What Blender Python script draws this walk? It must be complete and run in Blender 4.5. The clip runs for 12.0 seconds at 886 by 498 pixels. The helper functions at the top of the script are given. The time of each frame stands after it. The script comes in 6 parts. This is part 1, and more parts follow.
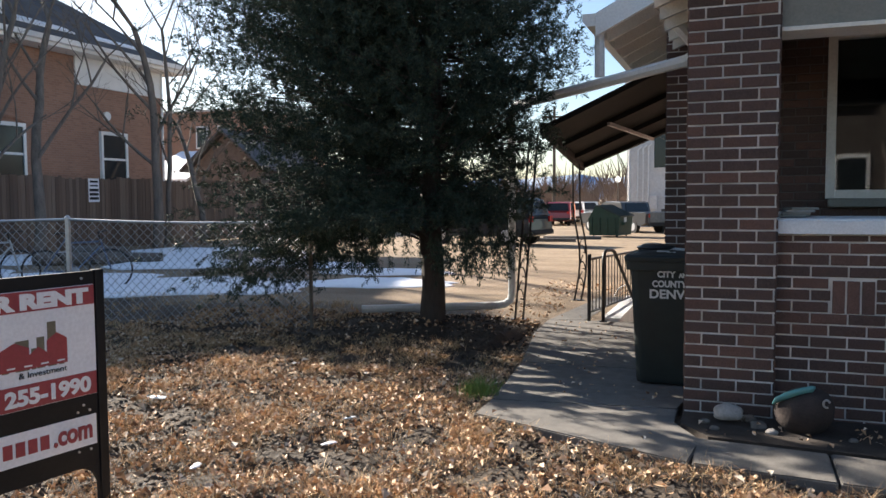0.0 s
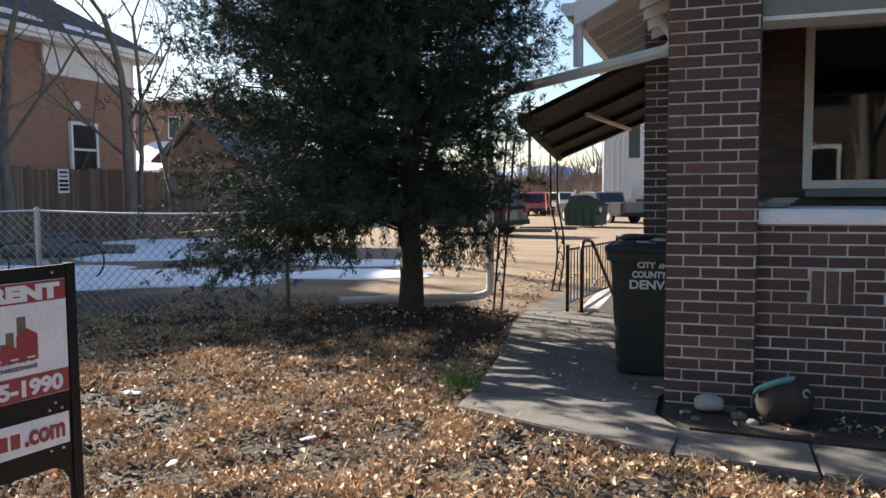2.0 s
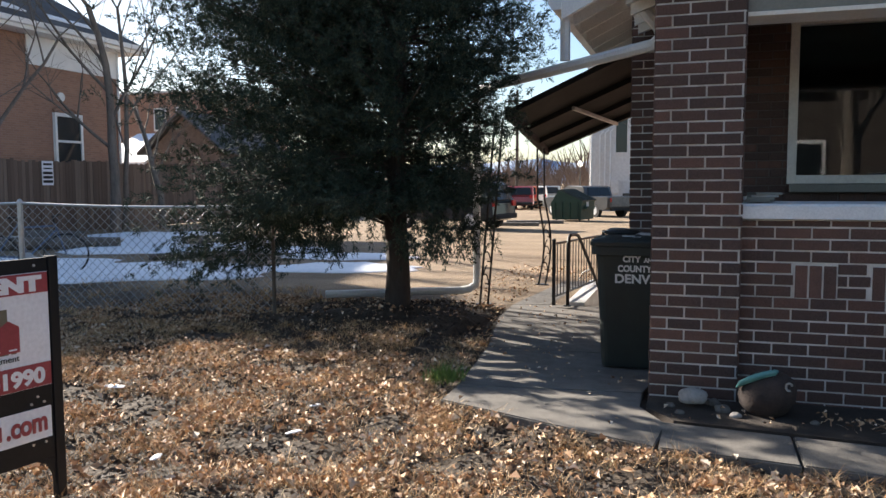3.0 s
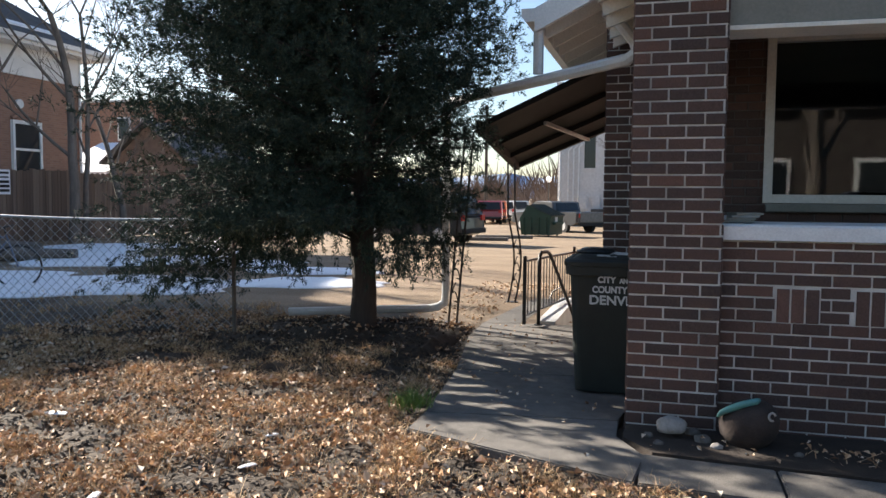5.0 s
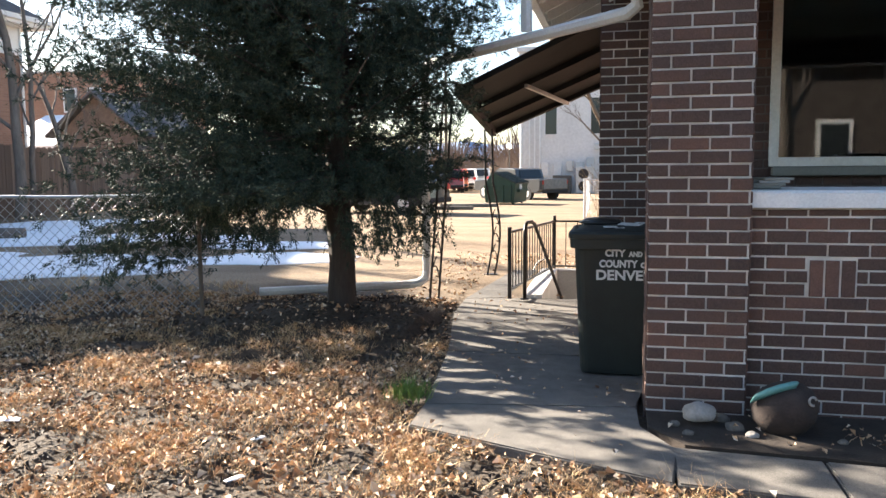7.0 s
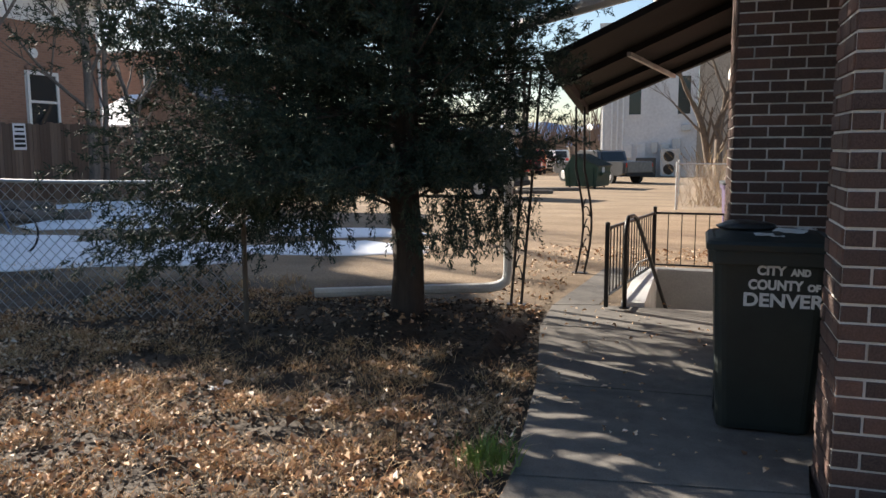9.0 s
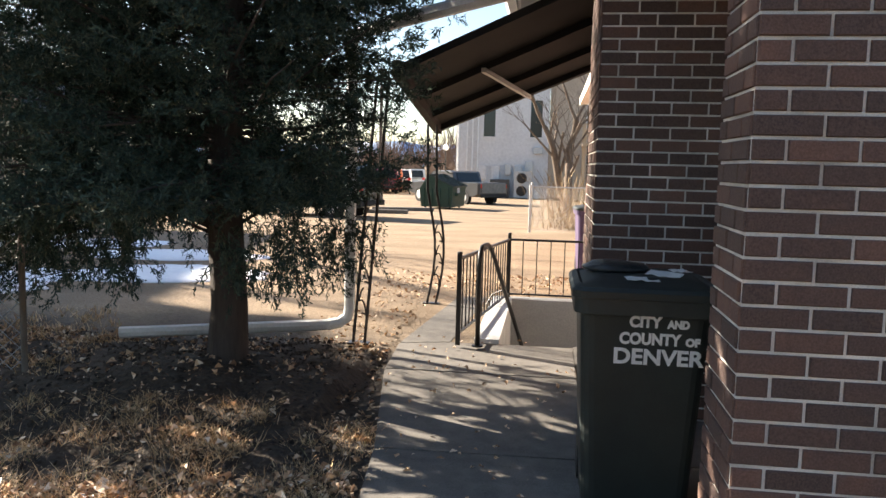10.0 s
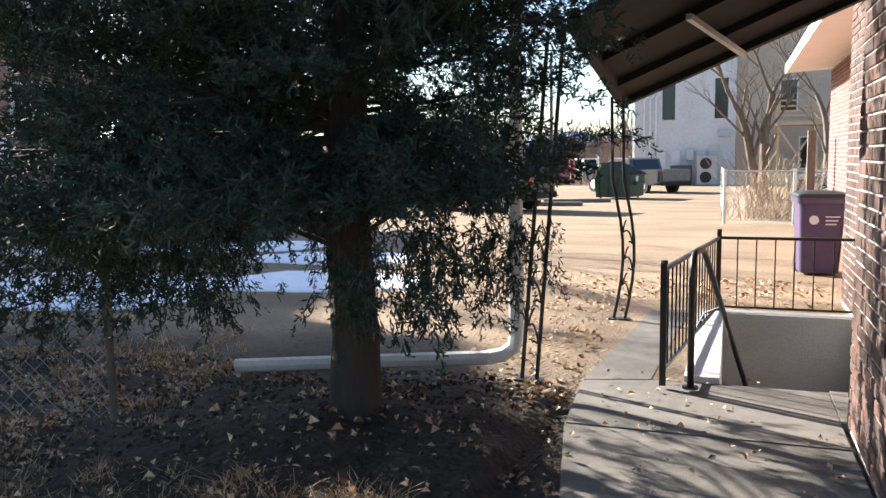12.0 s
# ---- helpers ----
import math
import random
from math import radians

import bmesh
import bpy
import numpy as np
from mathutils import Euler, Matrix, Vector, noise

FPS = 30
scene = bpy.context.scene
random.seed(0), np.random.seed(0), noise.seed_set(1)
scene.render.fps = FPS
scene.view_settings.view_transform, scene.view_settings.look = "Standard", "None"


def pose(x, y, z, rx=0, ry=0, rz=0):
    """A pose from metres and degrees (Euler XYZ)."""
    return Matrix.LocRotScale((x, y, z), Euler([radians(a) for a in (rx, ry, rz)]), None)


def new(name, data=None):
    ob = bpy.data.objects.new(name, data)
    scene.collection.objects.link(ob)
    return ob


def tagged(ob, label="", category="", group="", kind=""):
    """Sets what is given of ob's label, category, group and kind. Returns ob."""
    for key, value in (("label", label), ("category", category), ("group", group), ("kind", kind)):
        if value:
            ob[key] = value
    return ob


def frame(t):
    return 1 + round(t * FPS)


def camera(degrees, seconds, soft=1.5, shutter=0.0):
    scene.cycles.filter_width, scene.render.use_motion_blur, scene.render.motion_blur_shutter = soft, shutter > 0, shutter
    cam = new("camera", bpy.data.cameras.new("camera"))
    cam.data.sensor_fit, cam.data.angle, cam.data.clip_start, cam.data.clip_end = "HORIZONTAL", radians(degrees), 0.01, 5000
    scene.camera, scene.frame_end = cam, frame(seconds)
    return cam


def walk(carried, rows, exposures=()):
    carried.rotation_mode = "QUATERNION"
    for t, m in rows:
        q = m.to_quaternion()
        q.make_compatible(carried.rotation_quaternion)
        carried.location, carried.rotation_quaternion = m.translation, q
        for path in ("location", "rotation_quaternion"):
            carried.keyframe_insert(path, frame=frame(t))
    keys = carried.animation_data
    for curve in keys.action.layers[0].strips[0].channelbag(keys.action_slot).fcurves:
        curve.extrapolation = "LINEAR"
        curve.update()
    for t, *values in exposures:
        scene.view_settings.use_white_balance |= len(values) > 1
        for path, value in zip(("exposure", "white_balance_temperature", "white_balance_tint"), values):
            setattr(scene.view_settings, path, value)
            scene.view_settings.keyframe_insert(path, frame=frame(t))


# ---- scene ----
cam = camera(58.53, 12.0, soft=1.5)
walk(cam, [
    (0, pose(0.315, -5.375, 1.278, 86.38, 0.37, 20.47)),
    (0.5, pose(0.304, -5.367, 1.279, 86.19, 0.11, 20.14)),
    (1, pose(0.296, -5.365, 1.277, 86.01, 0.12, 19.63)),
    (1.5, pose(0.279, -5.350, 1.277, 85.88, 0.37, 19.10)),
    (2, pose(0.265, -5.328, 1.280, 85.68, 0.44, 18.68)),
    (2.5, pose(0.266, -5.320, 1.280, 85.47, 0.34, 18.09)),
    (3, pose(0.274, -5.323, 1.281, 85.21, 0.23, 17.79)),
    (5, pose(0.193, -5.060, 1.296, 86.19, -0.45, 15.54)),
    (5.5, pose(0.090, -4.978, 1.309, 86.52, 0.40, 7.69)),
    (6, pose(-0.053, -4.881, 1.311, 86.33, 0.88, -0.92)),
    (6.5, pose(-0.123, -4.809, 1.306, 85.36, 0.71, 2.25)),
    (7, pose(-0.174, -4.618, 1.298, 83.93, 0.53, 12.46)),
    (7.5, pose(-0.253, -4.375, 1.284, 82.44, 1.06, 17.07)),
    (7.7, pose(-0.310, -4.248, 1.289, 82.25, 1.25, 17.73)),
    (9.3, pose(-0.575, -3.141, 1.330, 82.75, -0.22, 17.55)),
    (9.5, pose(-0.591, -2.969, 1.340, 83.14, -0.38, 13.42)),
    (10, pose(-0.609, -2.556, 1.330, 83.97, -1.38, 7.72)),
    (10.5, pose(-0.673, -2.136, 1.305, 84.03, -0.71, 5.91)),
    (11, pose(-0.747, -1.738, 1.303, 84.77, -0.64, 5.35)),
    (11.5, pose(-0.833, -1.347, 1.277, 84.62, -0.62, 13.23)),
    (12, pose(-0.957, -1.019, 1.271, 83.37, 0.98, 19.97)),
], exposures=[(0, 1.83, 6150, 10), (5.1, 1.83, 6150, 10), (5.5, 1.73, 6150, 10), (6.2, 1.68, 6300, 10), (6.5, 2.63, 6400, 10), (7.0, 2.63, 6400, 10), (7.5, 2.08, 6200, 10), (7.8, 1.88, 6200, 10), (9.5, 1.65, 6350, 10), (10.0, 2.32, 6550, 10), (10.5, 1.7, 6900, 10), (11.0, 2.73, 6550, 10), (11.5, 2.75, 6300, 10), (12.0, 2.35, 5950, 10)])

# ---- sky and sun ----
SUN_TURN, SUN_UP = -65.0, 24.5
world = bpy.data.worlds.new("sky_world")
scene.world = world
world.use_nodes = True
wn = world.node_tree
sky = wn.nodes.new("ShaderNodeTexSky")
sky.sky_type = 'NISHITA'
sky.sun_disc = False
sky.sun_elevation = radians(SUN_UP)
sky.sun_rotation = radians(SUN_TURN)
sky.air_density, sky.dust_density, sky.ozone_density = 1.0, 0.8, 1.6
wn.links.new(sky.outputs[0], wn.nodes["Background"].inputs[0])
wn.nodes["Background"].inputs[1].default_value = 0.052
sun = new("sun", bpy.data.lights.new("sun", 'SUN'))
sun.data.energy, sun.data.angle, sun.data.color = 5.0, radians(0.55), (1.0, 0.88, 0.73)
sun.rotation_euler = Vector((math.sin(radians(SUN_TURN)) * math.cos(radians(SUN_UP)), math.cos(radians(SUN_TURN)) * math.cos(radians(SUN_UP)),
                             math.sin(radians(SUN_UP)))).to_track_quat("Z", "Y").to_euler()


# ---- materials ----
def node_mat(name, rough=0.8, metal=0.0):
    m = bpy.data.materials.new(name)
    m.use_nodes = True
    b = m.node_tree.nodes["Principled BSDF"]
    b.inputs["Roughness"].default_value, b.inputs["Metallic"].default_value = rough, metal
    return m, m.node_tree, b


def noise_fac(nt, scale, detail=4.0, coords="Object", stretch=(1, 1, 1), lo=0.3, hi=0.7):
    tc, mp, nz, mr = (nt.nodes.new("ShaderNode" + k) for k in ("TexCoord", "Mapping", "TexNoise", "MapRange"))
    if coords == "World":
        ge = nt.nodes.new("ShaderNodeNewGeometry")
        nt.links.new(ge.outputs["Position"], mp.inputs[0])
    else:
        nt.links.new(tc.outputs[coords], mp.inputs[0])
    mp.inputs["Scale"].default_value = stretch
    nt.links.new(mp.outputs[0], nz.inputs["Vector"])
    nz.inputs["Scale"].default_value, nz.inputs["Detail"].default_value = scale, detail
    nt.links.new(nz.outputs[0], mr.inputs[0])
    mr.inputs[1].default_value, mr.inputs[2].default_value = lo, hi
    return mr.outputs[0]


def mix_col(nt, fac, a, b, kind='MIX'):
    n = nt.nodes.new("ShaderNodeMix")
    n.data_type, n.blend_type = 'RGBA', kind
    for sock, v in ((n.inputs[0], fac), (n.inputs[6], a), (n.inputs[7], b)):
        if isinstance(v, bpy.types.NodeSocket):
            nt.links.new(v, sock)
        elif isinstance(v, tuple):
            sock.default_value = (*v, 1.0)
        else:
            sock.default_value = v
    return n.outputs[2]


def bump(nt, bsdf, height, strength=0.3, dist=0.01):
    n = nt.nodes.new("ShaderNodeBump")
    n.inputs["Strength"].default_value, n.inputs["Distance"].default_value = strength, dist
    nt.links.new(height, n.inputs["Height"])
    nt.links.new(n.outputs[0], bsdf.inputs["Normal"])


def random_fac(nt, island=False):
    if island:
        return nt.nodes.new("ShaderNodeNewGeometry").outputs["Random Per Island"]
    return nt.nodes.new("ShaderNodeObjectInfo").outputs["Random"]


def ramp(nt, fac, stops):
    n = nt.nodes.new("ShaderNodeValToRGB")
    el = n.color_ramp.elements
    while len(el) < len(stops):
        el.new(0.5)
    for e, (p, c) in zip(el, stops):
        e.position, e.color = p, (*c, 1.0)
    nt.links.new(fac, n.inputs[0])
    return n.outputs[0]


def simple(name, c1, c2, rough=0.7, metal=0.0, scale=6.0, fine=60.0, b=0.15, stretch=(1, 1, 1), coords="Object", spec=None):
    """Two colours mixed at two scales of noise, with fine relief."""
    m, nt, bs = node_mat(name, rough, metal)
    f1 = noise_fac(nt, scale, coords=coords, stretch=stretch)
    f2 = noise_fac(nt, fine, coords=coords, stretch=stretch)
    col = mix_col(nt, f1, c1, c2)
    col = mix_col(nt, 0.25, col, mix_col(nt, f2, tuple(x * 0.7 for x in c1), tuple(min(1, x * 1.15) for x in c2)))
    nt.links.new(col, bs.inputs["Base Color"])
    if b:
        bump(nt, bs, f2, b, 0.004)
    if spec is not None:
        bs.inputs["Specular IOR Level"].default_value = spec
    return m


def brick_mat(name, stops, island=False):
    m, nt, bs = node_mat(name, 0.85)
    base = ramp(nt, random_fac(nt, island), stops)
    f1 = noise_fac(nt, 14.0, coords="World")
    f2 = noise_fac(nt, 150.0, coords="World")
    col = mix_col(nt, f1, mix_col(nt, 0.45, base, (0.05, 0.03, 0.028)), base)
    col = mix_col(nt, 0.2, col, mix_col(nt, f2, (0.03, 0.02, 0.02), (0.3, 0.2, 0.17)))
    nt.links.new(col, bs.inputs["Base Color"])
    bump(nt, bs, f2, 0.35, 0.003)
    return m


BROWN = [(0.0, (0.042, 0.026, 0.020)), (0.45, (0.074, 0.040, 0.029)), (0.8, (0.106, 0.052, 0.035)), (1.0, (0.154, 0.074, 0.050))]
WARM = [(0.0, (0.085, 0.046, 0.034)), (0.6, (0.120, 0.060, 0.042)), (1.0, (0.165, 0.08, 0.056))]
RED = [(0.0, (0.19, 0.075, 0.055)), (0.6, (0.25, 0.095, 0.068)), (1.0, (0.32, 0.13, 0.09))]
M_BRICK = brick_mat("brown_brick", BROWN)
M_BRICK_J = brick_mat("brown_brick_joined", BROWN, True)
M_BRICK_RED = brick_mat("warm_brick", WARM)
M_BRICK_REDJ = brick_mat("red_brick_joined", RED, True)
M_MORTAR = simple("mortar", (0.32, 0.30, 0.27), (0.82, 0.785, 0.735), 0.95, scale=3.4, fine=180, b=0.4, coords="World")
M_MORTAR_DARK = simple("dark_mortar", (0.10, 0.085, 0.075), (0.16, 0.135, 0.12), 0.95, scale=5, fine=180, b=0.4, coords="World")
M_CAP = simple("white_painted_stone", (0.70, 0.71, 0.72), (0.82, 0.82, 0.82), 0.6, scale=4, fine=90, b=0.2, coords="World")
M_WHITE = simple("white_paint", (0.72, 0.72, 0.71), (0.84, 0.84, 0.82), 0.5, scale=3, fine=50, b=0.08, coords="World")
M_CREAM = simple("cream_paint", (0.74, 0.71, 0.64), (0.83, 0.80, 0.74), 0.55, scale=3, fine=50, b=0.08, coords="World")
M_GREYBEAM = simple("grey_green_paint", (0.20, 0.20, 0.17), (0.26, 0.25, 0.22), 0.6, scale=2, fine=60, b=0.08, coords="World")
M_CONC, nt, bs = node_mat("concrete", 0.9)
s1, s2, s3 = noise_fac(nt, 1.1, 6.0, "World", lo=0.35, hi=0.65), noise_fac(nt, 9.0, 8.0, "World", lo=0.35, hi=0.7), noise_fac(nt, 160.0, coords="World")
c = mix_col(nt, s1, (0.084, 0.075, 0.064), (0.150, 0.135, 0.117))
c = mix_col(nt, 0.4, c, mix_col(nt, s2, (0.05, 0.045, 0.039), (0.19, 0.171, 0.148)))
c = mix_col(nt, 0.18, c, mix_col(nt, s3, (0.040, 0.040, 0.040), (0.480, 0.456, 0.424)))
nt.links.new(c, bs.inputs["Base Color"])
bump(nt, bs, s3, 0.35, 0.004)
M_CONC_GREY = simple("grey_concrete", (0.30, 0.30, 0.30), (0.40, 0.40, 0.39), 0.9, scale=1.5, fine=70, b=0.3, coords="World")
M_IRON = simple("black_iron", (0.012, 0.011, 0.011), (0.03, 0.026, 0.024), 0.45, 0.3, scale=12, fine=120, b=0.2)
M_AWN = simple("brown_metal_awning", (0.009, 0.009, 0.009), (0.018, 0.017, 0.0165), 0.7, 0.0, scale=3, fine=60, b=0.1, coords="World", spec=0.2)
M_BIN = simple("dark_green_plastic", (0.008, 0.013, 0.0125), (0.015, 0.023, 0.021), 0.55, scale=8, fine=150, b=0.15)
M_LETTER = simple("white_print", (0.62, 0.63, 0.62), (0.75, 0.76, 0.75), 0.6, b=0)
M_GLASS, _nt, _bs = node_mat("window_glass", 0.02)
_bs.inputs["Transmission Weight"].default_value, _bs.inputs["IOR"].default_value = 1.0, 1.5
_bs.inputs["Base Color"].default_value = (0.9, 0.95, 0.94, 1)
# near-black: the rooms' lack of light is put into the colour; also dark covers
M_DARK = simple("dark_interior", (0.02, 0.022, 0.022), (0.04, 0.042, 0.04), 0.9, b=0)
M_BARK = simple("juniper_bark", (0.028, 0.023, 0.020), (0.075, 0.06, 0.05), 0.95, scale=9, fine=60, b=0.8, stretch=(1, 1, 0.15))
M_BARK_GREY = simple("grey_bark", (0.10, 0.085, 0.07), (0.2, 0.17, 0.145), 0.95, scale=9, fine=60, b=0.6, stretch=(1, 1, 0.2))
M_GALV = simple("galvanised_steel", (0.42, 0.43, 0.44), (0.58, 0.59, 0.6), 0.45, 0.7, scale=20, fine=150, b=0.1)
M_SNOW = simple("old_snow", (0.84, 0.87, 0.91), (0.94, 0.95, 0.97), 0.65, scale=1.5, fine=14, b=0.6, coords="World")
m, nt, bs = node_mat("weathered_board", 0.9)
f1 = noise_fac(nt, 3.0, stretch=(6, 6, 0.6))
c = ramp(nt, random_fac(nt), [(0.0, (0.11, 0.075, 0.055)), (0.5, (0.17, 0.115, 0.082)), (1.0, (0.22, 0.16, 0.12))])
nt.links.new(mix_col(nt, f1, mix_col(nt, 0.5, c, (0.07, 0.05, 0.04)), c), bs.inputs["Base Color"])
bump(nt, bs, f1, 0.4, 0.01)
M_BOARD = m

# foliage: dark green scales with grey-green and brownish sprays
m, nt, bs = node_mat("juniper_foliage", 0.8)
bs.inputs["Specular IOR Level"].default_value = 0.25
c = ramp(nt, random_fac(nt, True), [(0.0, (0.018, 0.033, 0.024)), (0.5, (0.034, 0.055, 0.038)), (0.85, (0.058, 0.082, 0.058)), (1.0, (0.095, 0.09, 0.058))])
nt.links.new(c, bs.inputs["Base Color"])
bs.inputs["Subsurface Weight"].default_value = 0.0
M_LEAF = m
m, nt, bs = node_mat("dry_leaf", 0.75)
c = ramp(nt, random_fac(nt, True), [(0.0, (0.12, 0.062, 0.034)), (0.4, (0.43, 0.255, 0.135)), (0.75, (0.70, 0.49, 0.30)), (1.0, (0.86, 0.74, 0.58))])
nt.links.new(c, bs.inputs["Base Color"])
M_DRYLEAF = m
# matted leaves; their near-black tones also paint the juniper's shade
m, nt, bs = node_mat("matted_shade_leaf", 0.85)
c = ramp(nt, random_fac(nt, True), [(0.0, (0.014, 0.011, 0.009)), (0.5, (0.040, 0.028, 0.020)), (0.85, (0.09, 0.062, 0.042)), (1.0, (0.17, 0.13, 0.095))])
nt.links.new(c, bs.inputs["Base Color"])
M_MATTED_SHADE = m
m, nt, bs = node_mat("bleached_leaf", 0.7)
c = ramp(nt, random_fac(nt, True), [(0.0, (0.34, 0.24, 0.16)), (0.5, (0.50, 0.40, 0.30)), (1.0, (0.70, 0.62, 0.52))])
nt.links.new(c, bs.inputs["Base Color"])
M_PALELEAF = m
m, nt, bs = node_mat("dormant_grass", 0.8)
c = ramp(nt, random_fac(nt, True), [(0.0, (0.23, 0.125, 0.055)), (0.5, (0.60, 0.385, 0.19)), (0.93, (0.80, 0.58, 0.34)), (1.0, (0.17, 0.19, 0.07))])
nt.links.new(c, bs.inputs["Base Color"])
M_GRASS = m
# the ground: leaf-strewn lawn soil near, pale trodden dirt farther back
m, nt, bs = node_mat("ground_soil", 0.95)
big, fine = noise_fac(nt, 0.9, coords="World"), noise_fac(nt, 30.0, 6.0, coords="World")
lawn = mix_col(nt, fine, (0.014, 0.011, 0.009), (0.10, 0.07, 0.042))
patch = noise_fac(nt, 2.6, 5.0, coords="World", lo=0.42, hi=0.6)
lawn = mix_col(nt, patch, mix_col(nt, 0.65, lawn, (0.055, 0.04, 0.028)), lawn)
dirt = mix_col(nt, big, (0.20, 0.138, 0.080), (0.31, 0.224, 0.136))
dirt = mix_col(nt, 0.35, dirt, mix_col(nt, fine, (0.10, 0.066, 0.040), (0.40, 0.30, 0.195)))
# darker streaks across the dirt, drawn out along x
streaks = noise_fac(nt, 0.8, 6.0, coords="World", stretch=(0.35, 1.6, 1), lo=0.42, hi=0.66)
dirt = mix_col(nt, streaks, dirt, mix_col(nt, 0.6, dirt, (0.15, 0.10, 0.055)))
ge, sp, mr = nt.nodes.new("ShaderNodeNewGeometry"), nt.nodes.new("ShaderNodeSeparateXYZ"), nt.nodes.new("ShaderNodeMapRange")
nt.links.new(ge.outputs["Position"], sp.inputs[0])
ad = nt.nodes.new("ShaderNodeMath")
nt.links.new(sp.outputs["Y"], ad.inputs[0])
nt.links.new(big, ad.inputs[1])
nt.links.new(ad.outputs[0], mr.inputs[0])
mr.inputs[1].default_value, mr.inputs[2].default_value = 4.3, 5.6
nt.links.new(mix_col(nt, mr.outputs[0], lawn, dirt), bs.inputs["Base Color"])
bump(nt, bs, fine, 0.6, 0.02)
M_GROUND = m


# ---- mesh helpers ----
def box(bm, x0, y0, z0, x1, y1, z1, bevel=0.0):
    r = bmesh.ops.create_cube(bm, size=1.0)
    bmesh.ops.scale(bm, vec=(x1 - x0, y1 - y0, z1 - z0), verts=r["verts"])
    bmesh.ops.translate(bm, vec=((x0 + x1) / 2, (y0 + y1) / 2, (z0 + z1) / 2), verts=r["verts"])
    if bevel:
        es = list({e for v in r["verts"] for e in v.link_edges})
        bmesh.ops.bevel(bm, geom=es, offset=bevel, segments=2, affect='EDGES', profile=0.6)
    return bm


def tube(bm, pts, rads, seg=8, squash=1.0, caps=True):
    """A round tube through points, with a radius at each."""
    pts = [Vector(p) for p in pts]
    if isinstance(rads, (int, float)):
        rads = [rads] * len(pts)
    rings, prev = [], None
    for i, p in enumerate(pts):
        d = (pts[min(i + 1, len(pts) - 1)] - pts[max(i - 1, 0)]).normalized()
        a = d.orthogonal().normalized() if prev is None else (prev - d * prev.dot(d)).normalized()
        prev = a
        b = d.cross(a)
        rings.append([bm.verts.new(p + (a * math.cos(2 * math.pi * k / seg) + b * math.sin(2 * math.pi * k / seg) * squash) * rads[i]) for k in range(seg)])
    for r0, r1 in zip(rings, rings[1:]):
        for k in range(seg):
            bm.faces.new((r0[k], r0[(k + 1) % seg], r1[(k + 1) % seg], r1[k]))
    if caps:
        bm.faces.new(rings[0][::-1])
        bm.faces.new(rings[-1])
    return bm


def prism(bm, poly, z0, z1):
    """A flat polygon in plan, pulled up from z0 to z1 (numbers, or functions of x and y)."""
    f0, f1 = (z if callable(z) else (lambda x, y, z=z: z) for z in (z0, z1))
    lo = [bm.verts.new((x, y, f0(x, y))) for x, y in poly]
    hi = [bm.verts.new((x, y, f1(x, y))) for x, y in poly]
    n = len(poly)
    bm.faces.new(lo[::-1])
    top = bm.faces.new(hi)
    for i in range(n):
        bm.faces.new((lo[i], lo[(i + 1) % n], hi[(i + 1) % n], hi[i]))
    return top


def extrude_profile(bm, prof, a, b, axis="x"):
    """A closed profile of two coordinates, drawn from a to b along an axis."""
    put = {"x": lambda s, p: (s, p[0], p[1]), "y": lambda s, p: (p[0], s, p[1]), "z": lambda s, p: (p[0], p[1], s)}[axis]
    u, v = [bm.verts.new(put(a, p)) for p in prof], [bm.verts.new(put(b, p)) for p in prof]
    n = len(prof)
    bm.faces.new(u[::-1])
    bm.faces.new(v)
    for i in range(n):
        bm.faces.new((u[i], u[(i + 1) % n], v[(i + 1) % n], v[i]))


def mesh_of(name, bm, material, smooth=False):
    bmesh.ops.recalc_face_normals(bm, faces=bm.faces)
    me = bpy.data.meshes.new(name)
    bm.to_mesh(me)
    bm.free()
    for mt in (material if isinstance(material, (list, tuple)) else [material]):
        me.materials.append(mt)
    if smooth:
        me.polygons.foreach_set("use_smooth", [True] * len(me.polygons))
    return me


def part(name, bm, material, parent, label="", smooth=False):
    ob = new(name, mesh_of(name, bm, material, smooth))
    ob.parent = parent
    if label:
        ob["label"] = label
    return ob


def thing(name, label, category, at=(0, 0, 0), turn=0.0, group="", kind=""):
    ob = new(name)
    ob.empty_display_size = 0.1
    ob.matrix_basis = pose(*at, 0, 0, turn)
    return tagged(ob, label, category, group, kind)


def solid(name, bm, material, label, category="", group="", kind="", smooth=False):
    return tagged(new(name, mesh_of(name, bm, material, smooth)), label, category, group, kind)


def raw_mesh(name, verts, faces, material):
    me = bpy.data.meshes.new(name)
    me.from_pydata(verts, [], faces)
    me.materials.append(material)
    return me


def loft(bm, rings, close=True):
    """Joins rings of (x, y, z) points into a skin."""
    vr = [[bm.verts.new(p) for p in r] for r in rings]
    n = len(vr[0])
    for a, b in zip(vr, vr[1:]):
        for k in range(n):
            bm.faces.new((a[k], a[(k + 1) % n], b[(k + 1) % n], b[k]))
    if close:
        bm.faces.new(vr[0][::-1])
        bm.faces.new(vr[-1])
    return vr


B = bmesh.new
M_LGREY = simple("light_grey_casing", (0.42, 0.42, 0.41), (0.55, 0.55, 0.53), 0.6)


def gz(x, y):
    """Height of the ground."""
    z = float(np.interp(y, [-900, -0.4, 0.9, 4, 30, 50, 900], [-0.12, -0.12, -0.195, -0.215, -0.47, -0.68, -3.0]))
    return z


